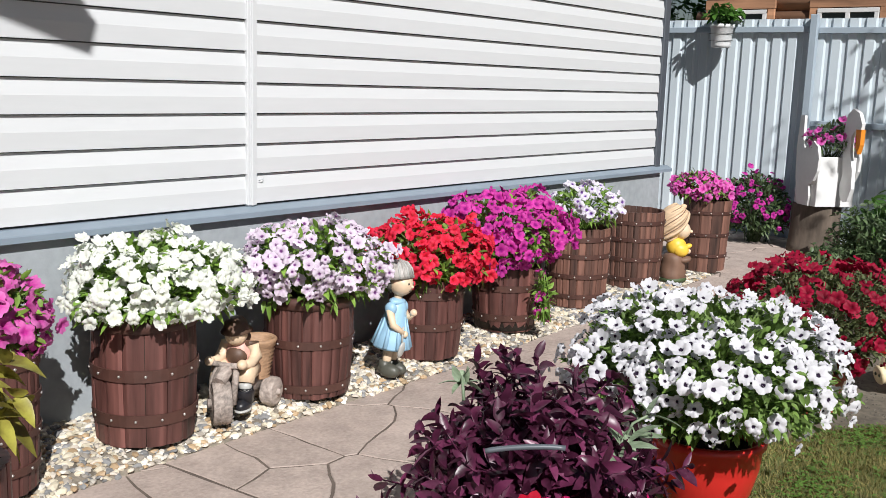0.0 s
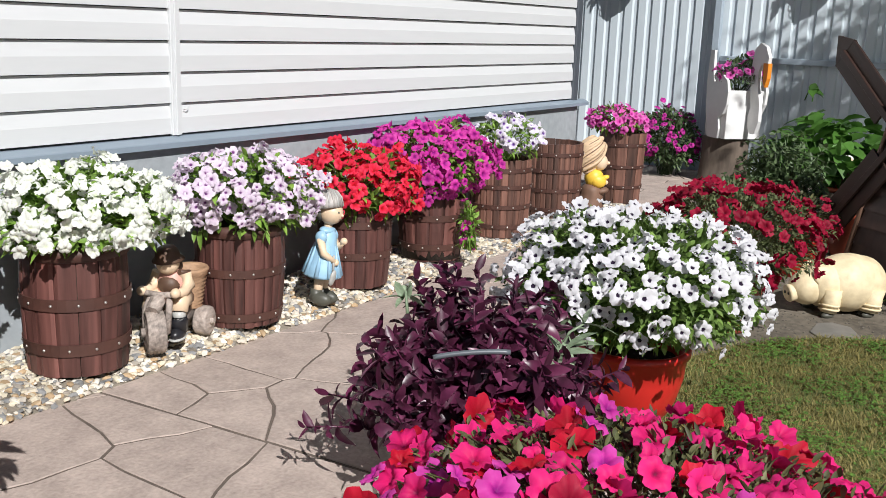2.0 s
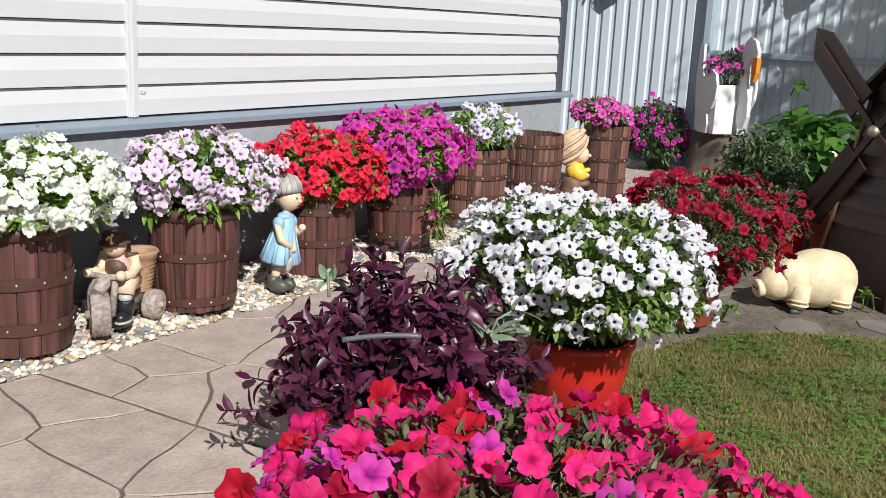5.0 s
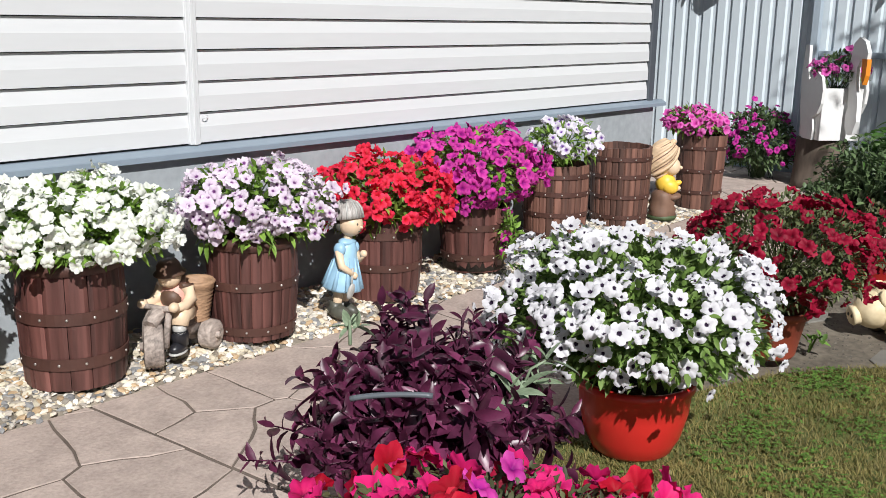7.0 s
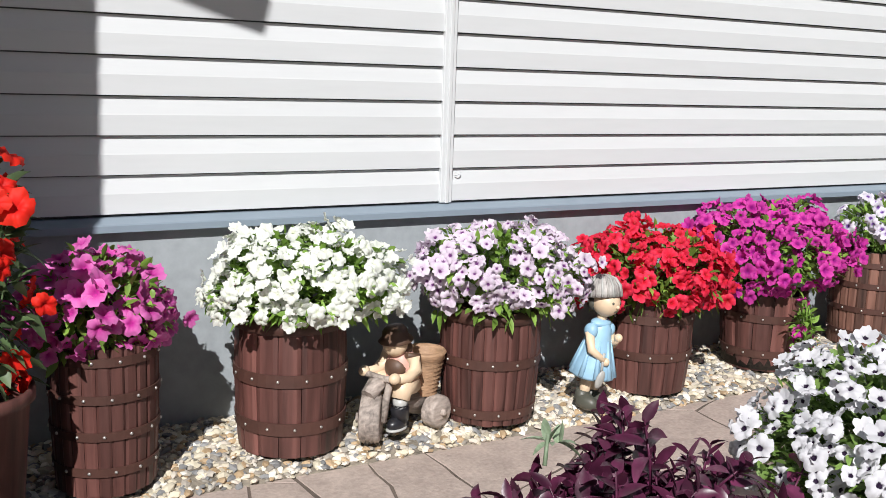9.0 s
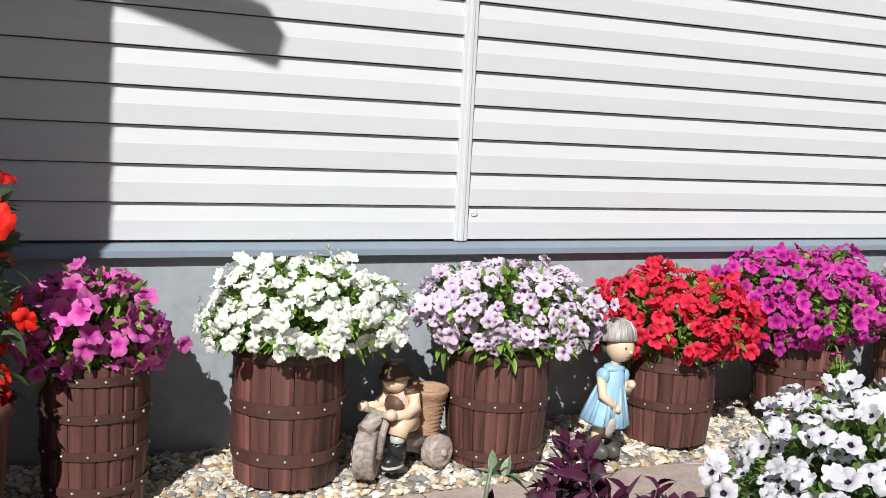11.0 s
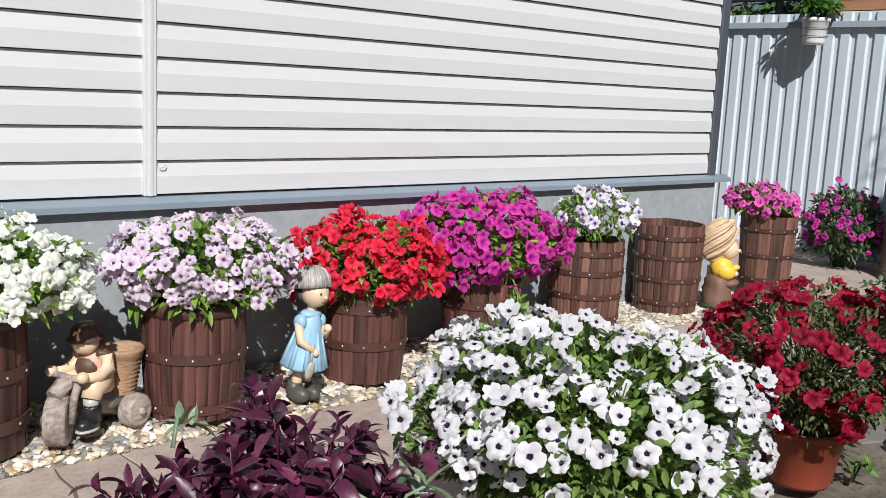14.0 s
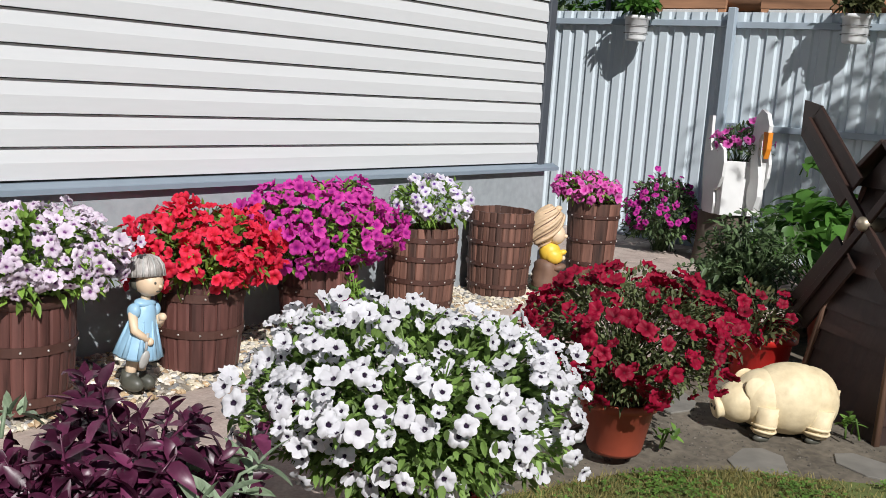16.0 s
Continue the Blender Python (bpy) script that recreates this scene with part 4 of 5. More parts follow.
def rider(bm):
    # wood 0, skin 1, shorts 2, boots 3, cap 4, wicker 5; the tricycle faces -x
    def wheel(c, r, w, turn):
        m = pose(*c, 90, 0, turn)
        prof = [(r * 0.25, -w / 2), (r * 0.45, -w / 2), (r * 0.49, -w * 0.38), (r * 0.53, -w / 2), (r * 0.74, -w / 2), (r * 0.78, -w * 0.38), (r * 0.82, -w / 2), (r * 0.96, -w * 0.42)]
        prof += [(r * (1.0 if k % 2 else 0.93), -w * 0.36 + w * 0.72 * k / 8) for k in range(9)]
        prof += [(r * 0.96, w * 0.42), (r * 0.8, w / 2), (r * 0.55, w * 0.46), (r * 0.5, w / 2), (r * 0.25, w / 2)]
        lathe(bm, prof, 22, 0, m)
        lathe(bm, [(r * 0.2, -w * 0.7), (r * 0.2, w * 0.68), (r * 0.1, w * 0.74)], 10, 0, m)
    wheel((-0.14, 0, 0.094), 0.094, 0.078, 34)
    wheel((0.145, -0.085, 0.066), 0.066, 0.06, 0)
    wheel((0.145, 0.085, 0.066), 0.066, 0.06, 0)
    tube(bm, [(0.15, 0, 0.09), (0.03, 0, 0.12), (-0.05, 0, 0.13)], [0.06, 0.045, 0.03], 0, 10)
    # forked mudguard and handlebar of carved wood
    for y in (-0.05, 0.05):
        tube(bm, [(-0.13, y, 0.09), (-0.115, y, 0.18), (-0.085, y * 0.8, 0.225)], [0.013, 0.014, 0.014], 0, 8)
    tube(bm, [(-0.16, 0, 0.185), (-0.115, 0, 0.215), (-0.06, 0, 0.21)], [0.03, 0.034, 0.02], 0, 8)
    tube(bm, [(-0.105, -0.085, 0.25), (-0.085, 0, 0.235), (-0.105, 0.085, 0.25)], [0.012, 0.014, 0.012], 0, 8)
    ball(bm, (0.03, 0, 0.260), (0.058, 0.062, 0.078), 2)
    ball(bm, (0.004, 0, 0.258), (0.044, 0.050, 0.046), 4)
    ball(bm, (0.035, 0, 0.225), (0.066, 0.069, 0.060), 2)
    tube(bm, [(0.055, -0.062, 0.235), (0.05, -0.06, 0.305), (0.0, -0.045, 0.315)], [0.012, 0.014, 0.012], 4, 8)
    for y in (-0.05, 0.05):
        tube(bm, [(0.03, y, 0.20), (-0.035, y * 1.2, 0.200), (-0.052, y * 1.25, 0.160)], [0.042, 0.040, 0.036], 1, 10)
        tube(bm, [(-0.050, y * 1.25, 0.165), (-0.050, y * 1.25, 0.125)], [0.028, 0.028], 6, 10)
        tube(bm, [(-0.050, y * 1.25, 0.140), (-0.050, y * 1.25, 0.125), (-0.048, y * 1.25, 0.075)], [0.033, 0.037, 0.032], 3, 10)
        ball(bm, (-0.066, y * 1.25, 0.068), (0.050, 0.029, 0.028), 3)
        ball(bm, (-0.068, y * 1.25, 0.050), (0.052, 0.031, 0.010), 6)
        tube(bm, [(0.025, y * 1.15, 0.305), (0.022, y * 1.5, 0.255), (-0.03, y * 1.5, 0.238), (-0.085, y * 1.4, 0.248)], [0.027, 0.027, 0.021, 0.016], 1, 10)
        ball(bm, (-0.098, y * 1.45, 0.252), (0.024, 0.021, 0.021), 1)
    ball(bm, (-0.010, 0, 0.355), (0.048, 0.048, 0.050), 1, seg=16, rings=10)
    ball(bm, (-0.057, 0, 0.350), (0.010, 0.010, 0.009), 1)
    # drooping brown hat with a wide brim
    lathe(bm, [(0.062, -0.008), (0.066, -0.003), (0.051, 0.010), (0.047, 0.032), (0.034, 0.048), (0.006, 0.053)], 20, 4, pose(-0.006, 0, 0.375, 0, -10, 0), wobble=0.05)
    ball(bm, (0.032, 0, 0.335), (0.028, 0.046, 0.034), 4)
    prof = []
    for k in range(9):
        z = 0.12 + 0.018 * k
        prof += [(0.046 + 0.0028 * k, z), (0.0555 + 0.0028 * k, z + 0.009)]
    prof += [(0.080, 0.29), (0.086, 0.302), (0.078, 0.312), (0.066, 0.30), (0.05, 0.16), (0.02, 0.15)]
    lathe(bm, prof, 20, 5, pose(0.145, -0.02, 0.006) @ Matrix.Diagonal((1.0, 1.0, 0.96, 1)))


statue("rider_figure", pose(-0.405, -0.42, GZ - 0.006, 0, 0, 24) @ Matrix.Diagonal((0.93, 0.93, 0.91, 1)), ("log_wheel", "skin", "pink_cloth", "boot_black", "brown_cap", "wicker", "tin"), rider,
       "painted plaster child on a wooden tricycle with a wicker basket")


def gnome(bm):
    # hat 0, skin 1, yellow 2, brown 3, moss 4; it sits turned to +x
    ball(bm, (0.0, 0, 0.02), (0.10, 0.10, 0.035), 4)
    lathe(bm, [(0.082, 0.02), (0.094, 0.035), (0.086, 0.055), (0.092, 0.075), (0.080, 0.095), (0.086, 0.115), (0.074, 0.14), (0.080, 0.165), (0.05, 0.20)], 18, 3, wobble=0.05)
    ball(bm, (0.065, -0.02, 0.155), (0.055, 0.05, 0.026), 3, (0, -12, 0))
    # yellow jacket with a puffed sleeve
    ball(bm, (0.012, -0.01, 0.245), (0.068, 0.062, 0.068), 2)
    ball(bm, (0.035, -0.045, 0.225), (0.058, 0.036, 0.046), 2, (0, 18, 0))
    ball(bm, (0.085, -0.035, 0.250), (0.030, 0.022, 0.018), 2, (0, -20, 0))
    ball(bm, (0.088, -0.03, 0.215), (0.022, 0.02, 0.018), 1)
    ball(bm, (0.045, -0.015, 0.355), (0.056, 0.056, 0.060), 1, seg=16, rings=10)
    ball(bm, (0.100, -0.035, 0.352), (0.012, 0.012, 0.012), 1)
    # big soft hat wound in folds, from the crown down over the nape
    hat = pose(-0.022, 0.0, 0.412, 0, 33, 0)

    def girth(u):
        return 0.024 + 0.074 * math.sin(math.pi * (0.10 + 0.80 * u)) ** 0.8

    def at(u, a):
        g = girth(u)
        return hat @ Vector((g * 0.92 * math.cos(a), g * math.sin(a), -0.135 + 0.25 * u))

    lathe(bm, [(0.01, -0.14)] + [(girth(k / 12), -0.135 + 0.25 * k / 12) for k in range(13)] + [(0.008, 0.122)], 24, 0, hat)
    for turn in range(9):
        a0 = turn * 6.283 / 9
        tube(bm, [at(k / 20, a0 + 1.1 * k / 20) for k in range(21)], [0.006] + [0.012] * 19 + [0.006], 0, 7)
        tube(bm, [at(k / 20, a0 + 0.35 + 1.1 * k / 20) for k in range(21)], [0.0035] * 21, 3, 5)
    ball(bm, hat @ Vector((0.0, 0.0, 0.125)), (0.022, 0.022, 0.018), 0)


statue("gnome_figure", pose(3.35, -0.40, GZ - 0.005, 0, 0, -51), ("hat", "skin", "yellow", "mill_strip", "moss"), gnome,
       "painted plaster gnome in a big straw-coloured hat with yellow arms")


def pig(bm):
    # cream 0, dark hoof 1; it faces +x, head low
    ball(bm, (-0.055, 0, 0.165), (0.200, 0.150, 0.158), 0, seg=28, rings=18)
    ball(bm, (-0.135, 0, 0.160), (0.125, 0.140, 0.150), 0, seg=24, rings=16)
    ball(bm, (0.060, 0, 0.160), (0.130, 0.125, 0.130), 0, seg=24, rings=16)
    ball(bm, (0.165, 0, 0.140), (0.095, 0.092, 0.092), 0, (0, 18, 0), seg=20, rings=14)
    lathe(bm, [(0.058, -0.03), (0.048, 0.02), (0.046, 0.040), (0.050, 0.050), (0.042, 0.060), (0.005, 0.058)], 18, 0, pose(0.215, 0, 0.118, 0, 100, 0))
    for y in (-0.018, 0.018):
        ball(bm, (0.273, y, 0.112), (0.006, 0.008, 0.010), 1)
    for y in (-0.058, 0.058):
        # a broad flap of an ear hanging forward
        ball(bm, (0.120, y * 1.35, 0.215), (0.052, 0.012, 0.060), 0, (16 if y > 0 else -16, 34, 0))
        ball(bm, (0.215, y * 0.95, 0.170), (0.010, 0.008, 0.008), 1)
        for x, r in ((0.075, 0.058), (-0.150, 0.066)):
            tube(bm, [(x, y * 1.45, 0.15), (x + 0.004, y * 1.60, 0.075), (x + 0.010, y * 1.60, 0.030)], [r, r * 0.86, r * 0.74], 0, 14)
            for z in (0.050, 0.072):
                tube(bm, [(x + 0.008 + r * 0.84 * math.cos(a), y * 1.60 + r * 0.84 * math.sin(a), z + 0.004 * math.sin(2 * a)) for a in (k * 0.5236 for k in range(13))], 0.006, 0, 6)
            for e in (-0.017, 0.017):
                ball(bm, (x + 0.022, y * 1.60 + e, 0.016), (0.036, 0.018, 0.017), 1)
    tube(bm, [(-0.250, 0, 0.20), (-0.262, 0.014, 0.208), (-0.258, 0.022, 0.19)], [0.010, 0.008, 0.005], 0, 8)


statue("pig_figure", pose(2.17, -2.315, -0.047, 0, 0, 133) @ Matrix.Diagonal((0.95, 0.95, 0.93, 1)), ("cream", "boot"), pig, "cream painted plaster pig standing on dry earth")

def sitter(bm):
    # brown 0, skin 1, white 2, red 3; a tiny seated figure
    lathe(bm, [(0.10, 0.0), (0.12, 0.03), (0.11, 0.035), (0.09, 0.02)], 18, 3, closed=True)
    ball(bm, (0.0, 0, 0.07), (0.05, 0.05, 0.05), 0)
    ball(bm, (0.0, 0, 0.135), (0.04, 0.04, 0.055), 0)
    tube(bm, [(0.03, 0.02, 0.06), (0.08, 0.03, 0.07), (0.09, 0.03, 0.03)], [0.02, 0.018, 0.016], 0, 8)
    tube(bm, [(0.03, -0.02, 0.06), (0.08, -0.03, 0.07), (0.09, -0.03, 0.03)], [0.02, 0.018, 0.016], 0, 8)
    ball(bm, (0.008, 0, 0.205), (0.034, 0.034, 0.036), 1)
    ball(bm, (-0.008, 0, 0.222), (0.036, 0.038, 0.028), 2)
    ball(bm, (0.026, 0, 0.185), (0.020, 0.026, 0.024), 2)


bm = bmesh.new()
lathe(bm, [(0.13, 0.0), (0.125, 0.12), (0.12, 0.29), (0.115, 0.30)], 18, 0, wobble=0.04)
solid("tree_stump", bm, M["bark"], "low rough stump hidden among broad green leaves", "stump", at=pose(4.02, -1.93, -0.01))
statue("sitting_figure", pose(4.02, -1.93, 0.29, 0, 0, 215), ("brown_cap", "skin", "white_paint", "terracotta"), sitter,
       "tiny painted figure with white hair seated on a red dish")

# ---- swan planter on its stump ----
bm = bmesh.new()
lathe(bm, [(0.22, 0.0), (0.20, 0.05), (0.188, 0.2), (0.19, 0.37), (0.183, 0.385)], 26, 0, wobble=0.04, smooth=True)
for f in bm.faces:
    if f.normal.z > 0.9:
        f.material_index = 1
solid("tree_stump", bm, [M["bark"], M["cut_wood"]], "short rough-barked tree stump carrying a swan planter", "stump", at=pose(5.23, -0.72, 0.085))
swan = thing("swan_planter", pose(5.19, -0.77, 0.47, 0, 0, 139) @ Matrix.Diagonal((0.86, 1.0, 1.0, 1)), "white wooden swan planter with an orange beak on a stump", "planter")
for x, y, w, d in ((0, 0.15, 0.37, 0.018), (0, -0.15, 0.37, 0.018), (-0.176, 0, 0.018, 0.28), (0.176, 0, 0.018, 0.28)):
    bm = bmesh.new()
    box(bm, (w, d, 0.39), pose(x, y, 0.195), 0.003)
    part("side_panel", bm, M["white_paint"], swan)
bm = bmesh.new()
box(bm, (0.33, 0.28, 0.02), pose(0, 0, 0.33))
part("soil", bm, M["soil"], swan)
# a raised wing: a tall feather at the back, a rounded lobe in front, cut from one board
curve = [(-0.13, 0.0), (-0.19, 0.22), (-0.21, 0.45), (-0.19, 0.70), (-0.13, 0.70), (-0.12, 0.52), (-0.09, 0.44), (-0.04, 0.49), (0.03, 0.51), (0.10, 0.47), (0.13, 0.38), (0.12, 0.28), (0.07, 0.20), (0.01, 0.17), (0.03, 0.08), (0.02, 0.0)]
for x in (-0.200, 0.200):
    bm = bmesh.new()
    prism(bm, curve, 0.026, m=pose(x, 0.06, 0, 0, 0, 90))
    part("wing", bm, M["white_paint"], swan)
bm = bmesh.new()
prism(bm, [(-0.03, 0.10), (0.02, 0.05), (0.08, 0.06), (0.12, 0.16), (0.11, 0.30), (0.06, 0.44), (0.055, 0.55), (0.09, 0.60), (0.17, 0.60), (0.18, 0.66), (0.13, 0.74), (0.05, 0.77), (-0.02, 0.72), (-0.05, 0.58), (-0.035, 0.40), (-0.01, 0.26), (-0.04, 0.18)], 0.034, m=pose(-0.05, 0.20, 0, 0, 0, 90))
neck = part("neck", bm, M["white_paint"], swan)
bm = bmesh.new()
prism(bm, [(0.115, 0.615), (0.185, 0.615), (0.182, 0.50), (0.155, 0.43), (0.130, 0.47)], 0.040, m=pose(-0.05, 0.20, 0, 0, 0, 90))
part("beak", bm, M["orange_paint"], neck, "orange painted beak")
mound("petunia", (5.21, -0.77, 0.80), (0.0, -0.02, 0.15), (0.21, 0.21, 0.17), 46, P_PINK, 0.062, 41, "bright pink petunias growing in the swan planter", leaves=420, wall=9, leaf_mat="leaf_dark", low=-0.1)

# ---- windmill ----
mill = thing("garden_windmill", pose(2.748, -2.605, -0.062, 0, 0, 53.6), "dark-stained wooden garden windmill with four plank sails", "windmill")
TH, B0, B1 = 1.02, 0.27, 0.15
courses = 11
for side in range(4):
    for k in range(courses):
        u0, u1 = k / courses, (k + 1) / courses
        w0, w1 = B0 + (B1 - B0) * u0, B0 + (B1 - B0) * u1
        bm = bmesh.new()
        pts = [(-w0, w0 + 0.012, TH * u0 + 0.002), (w0, w0 + 0.012, TH * u0 + 0.002), (w1, w1 + 0.001, TH * u1), (-w1, w1 + 0.001, TH * u1)]
        f = [bm.verts.new(p) for p in pts]
        b = [bm.verts.new((x, y - 0.02, z)) for x, y, z in pts]
        bm.faces.new(f[::-1]), bm.faces.new(b)
        for i in range(4):
            j = (i + 1) % 4
            bm.faces.new((f[i], f[j], b[j], b[i]))
        part("plank", bm, M["mill"], mill, at=pose(0, 0, 0, 0, 0, 90 * side))
for sx, sy in ((1, 1), (1, -1), (-1, 1), (-1, -1)):
    bm = bmesh.new()
    tube(bm, [(sx * (B0 + 0.014), sy * (B0 + 0.014), 0.0), (sx * (B1 + 0.006), sy * (B1 + 0.006), TH)], [0.016, 0.014], seg=4)
    part("corner_strip", bm, M["mill_strip"], mill)
for s in (-1, 1):
    bm = bmesh.new()
    box(bm, (0.30, 0.46, 0.022), pose(s * 0.115, 0.0, TH + 0.10, 0, s * 42, 0), 0.003)
    part("roof_board", bm, M["mill"], mill)
bm = bmesh.new()
prism(bm, [(-0.17, 0.0), (0.17, 0.0), (0.0, 0.17)], 0.36, m=pose(0, 0, TH))
part("gable", bm, M["mill"], mill)
HUBZ = 0.875
bm = bmesh.new()
lathe(bm, [(0.012, 0.0), (0.03, 0.0), (0.032, 0.12), (0.02, 0.135), (0.004, 0.138)], 16, m=pose(0, 0.15, HUBZ, -90, 0, 0))
part("hub", bm, M["brass"], mill)
for k in range(4):
    bm = bmesh.new()
    for x in (-0.048, 0.048):
        box(bm, (0.088, 0.016, 0.44), pose(x, 0.0, 0.40), 0.002)
    prism(bm, [(-0.094, 0.62), (0.094, 0.62), (-0.03, 0.73)], 0.016)
    sail = part("sail", bm, M["mill"], mill, at=pose(0, 0.235, HUBZ, 0, 50 + 90 * k, 0))
    bm = bmesh.new()
    box(bm, (0.036, 0.018, 0.62), pose(0, 0.017, 0.32), 0.002)
    part("spar", bm, M["mill"], sail)

# ---- fence ----
FX = 5.76
PITCH_FENCE = 0.134
fence = thing("fence", pose(FX, 0, 0), "blue-grey corrugated steel fence with tube posts and rails", "fence", kind="structure")


def sheet(y0, y1, z0, z1):
    bm = bmesh.new()
    prof, y, pitch = [], y0, PITCH_FENCE
    while y < y1:
        for dy, dx in ((0.0, 0.0), (0.035, 0.0), (0.048, -0.018), (0.118, -0.018), (0.131, 0.0)):
            if y + dy <= y1:
                prof.append((y + dy, dx))
        y += pitch
    a = [bm.verts.new((x, y, z0)) for y, x in prof]
    b = [bm.verts.new((x, y, z1)) for y, x in prof]
    c = [bm.verts.new((x + 0.0015, y, z0)) for y, x in prof]
    d = [bm.verts.new((x + 0.0015, y, z1)) for y, x in prof]
    for i in range(len(prof) - 1):
        bm.faces.new((a[i], b[i], b[i + 1], a[i + 1]))
        bm.faces.new((c[i + 1], d[i + 1], d[i], c[i]))
        bm.faces.new((b[i], d[i], d[i + 1], b[i + 1]))
    return bm


for y0, y1 in ((-0.42, 2.9), (-3.2, -0.40), (-6.2, -3.18)):
    part("sheet", sheet(y0, y1, 0.04, 1.965), M["fence"], fence)
for y in (-0.40, -3.2, 2.4):
    bm = bmesh.new()
    box(bm, (0.06, 0.06, 2.03), pose(-0.07, y, 0.98), 0.004)
    part("post", bm, M["fence_post"], fence)
for y0, y1, z in ((-0.365, 2.37, 1.875), (-3.165, -0.435, 1.865), (-3.165, -0.435, 1.09), (-6.2, -3.235, 1.865)):
    bm = bmesh.new()
    box(bm, (0.03, y1 - y0, 0.05), pose(-0.038, (y0 + y1) / 2, z), 0.003)
    part("rail", bm, M["fence_post"], fence)


def bucket(at, seed, label, red=False):
    root = thing("hanging_pot", pose(*at), label, "hanging pot", "white pots on the fence")
    bm = bmesh.new()
    lathe(bm, [(0.01, 0.0), (0.078, 0.0), (0.084, 0.02), (0.098, 0.17), (0.108, 0.175), (0.108, 0.20), (0.098, 0.20), (0.09, 0.17), (0.07, 0.02), (0.01, 0.015)], 28, closed=True)
    part("body", bm, M["white_pot"], root)
    bm = bmesh.new()
    lathe(bm, [(0.088, 0.14), (0.05, 0.165), (0.01, 0.168)], 18)
    part("soil", bm, M["soil"], root)
    for z, r in ((0.06, 0.096), (0.12, 0.102)):
        bm = bmesh.new()
        lathe(bm, [(r, z - 0.002), (r + 0.004, z - 0.002), (r + 0.004, z + 0.002), (r, z + 0.002)], 24, closed=True)
        part("wire_ring", bm, M["wire"], root)
    bm = bmesh.new()
    tube(bm, [(0.10, 0, 0.06), (0.12, 0, 0.16), (0.13, 0, 0.24), (0.10, 0, 0.25)], 0.003, seg=6)
    part("hook", bm, M["wire"], root)
    leafy("potted_plant", (at[0], at[1], at[2] + 0.16), (0, 0, 0.10), (0.16, 0.15, 0.10), 90, "leaf_bright" if not red else "leaf_dry", 0.07, 0.045, seed, "bushy green plant in a hanging white pot", "potted plant", whorl=2, wall=99)


bucket((5.60, 0.375, 1.715), 51, "white plastic pot with a green plant hooked on the fence rail")
bucket((5.60, -1.36, 1.74), 52, "white plastic pot with trailing leaves hooked on the fence rail", True)

# ---- planting by the fence ----
leafy("bush", (3.23, -1.71, 0.02), (0, 0, 0.42), (0.27, 0.25, 0.27), 620, "leaf_dark", 0.055, 0.022, 61, "small-leaved dark green bush by the path", "bush", whorl=2, wall=9, low=-0.8)
leafy("broad_leaf_plant", (4.34, -1.72, 0.05), (0, 0, 0.38), (0.55, 0.45, 0.30), 190, "leaf_bright", 0.155, 0.105, 62, "clump of broad bright green leaves before the fence", "leafy plant", whorl=2, wall=9, low=-0.3, droop=0.5)
leafy("weed", (4.42, -1.55, 0.05), (0, 0, 0.86), (0.03, 0.03, 0.07), 5, "leaf_bright", 0.085, 0.06, 68, "single tall pale green stalk above the broad leaves", "weed", whorl=2, wall=9)
leafy("broad_leaf_plant", (4.12, -2.34, 0.02), (0, 0, 0.36), (0.40, 0.34, 0.28), 90, "leaf_bright", 0.15, 0.10, 63, "low clump of broad green leaves near the windmill", "leafy plant", whorl=2, wall=9, low=-0.3, droop=0.5)
leafy("bush", (3.74, -1.36, 0.02), (0, 0, 0.18), (0.32, 0.26, 0.18), 420, "leaf_dark", 0.05, 0.024, 64, "low dark green bush in front of the stump", "bush", whorl=2, wall=9, low=-0.8)
pot((2.87, -1.96, -0.045), [(0.02, 0.0), (0.12, 0.0), (0.13, 0.02), (0.15, 0.20), (0.175, 0.21), (0.175, 0.25), (0.16, 0.25), (0.14, 0.2), (0.11, 0.03), (0.02, 0.03)], "red_pot", "red plastic planter behind the plaster pig")
mound("petunia", (2.80, -1.96, 0.17), (-0.1, 0.0, 0.12), (0.24, 0.22, 0.16), 36, P_DARKRED, 0.064, 65, "dark crimson petunias in a red planter", leaves=500, leaf_mat="leaf_dry", leaf_len=0.035, wall=9, sparse=0.2)
pot((3.59, -2.11, -0.045), [(0.02, 0.0), (0.13, 0.0), (0.14, 0.02), (0.17, 0.26), (0.19, 0.27), (0.19, 0.31), (0.175, 0.31), (0.15, 0.26), (0.12, 0.03), (0.02, 0.03)], "terracotta", "terracotta planter among the green leaves")
leafy("weed", (1.58, -2.10, -0.04), (0, 0, 0.05), (0.10, 0.09, 0.05), 40, "clover", 0.04, 0.025, 66, "low green weed at the foot of a pot", "weed", whorl=2, wall=9)
leafy("weed", (2.30, -2.58, -0.04), (0, 0, 0.06), (0.05, 0.05, 0.06), 22, "clover", 0.04, 0.024, 67, "low green weed beside the windmill", "weed", whorl=2, wall=9)

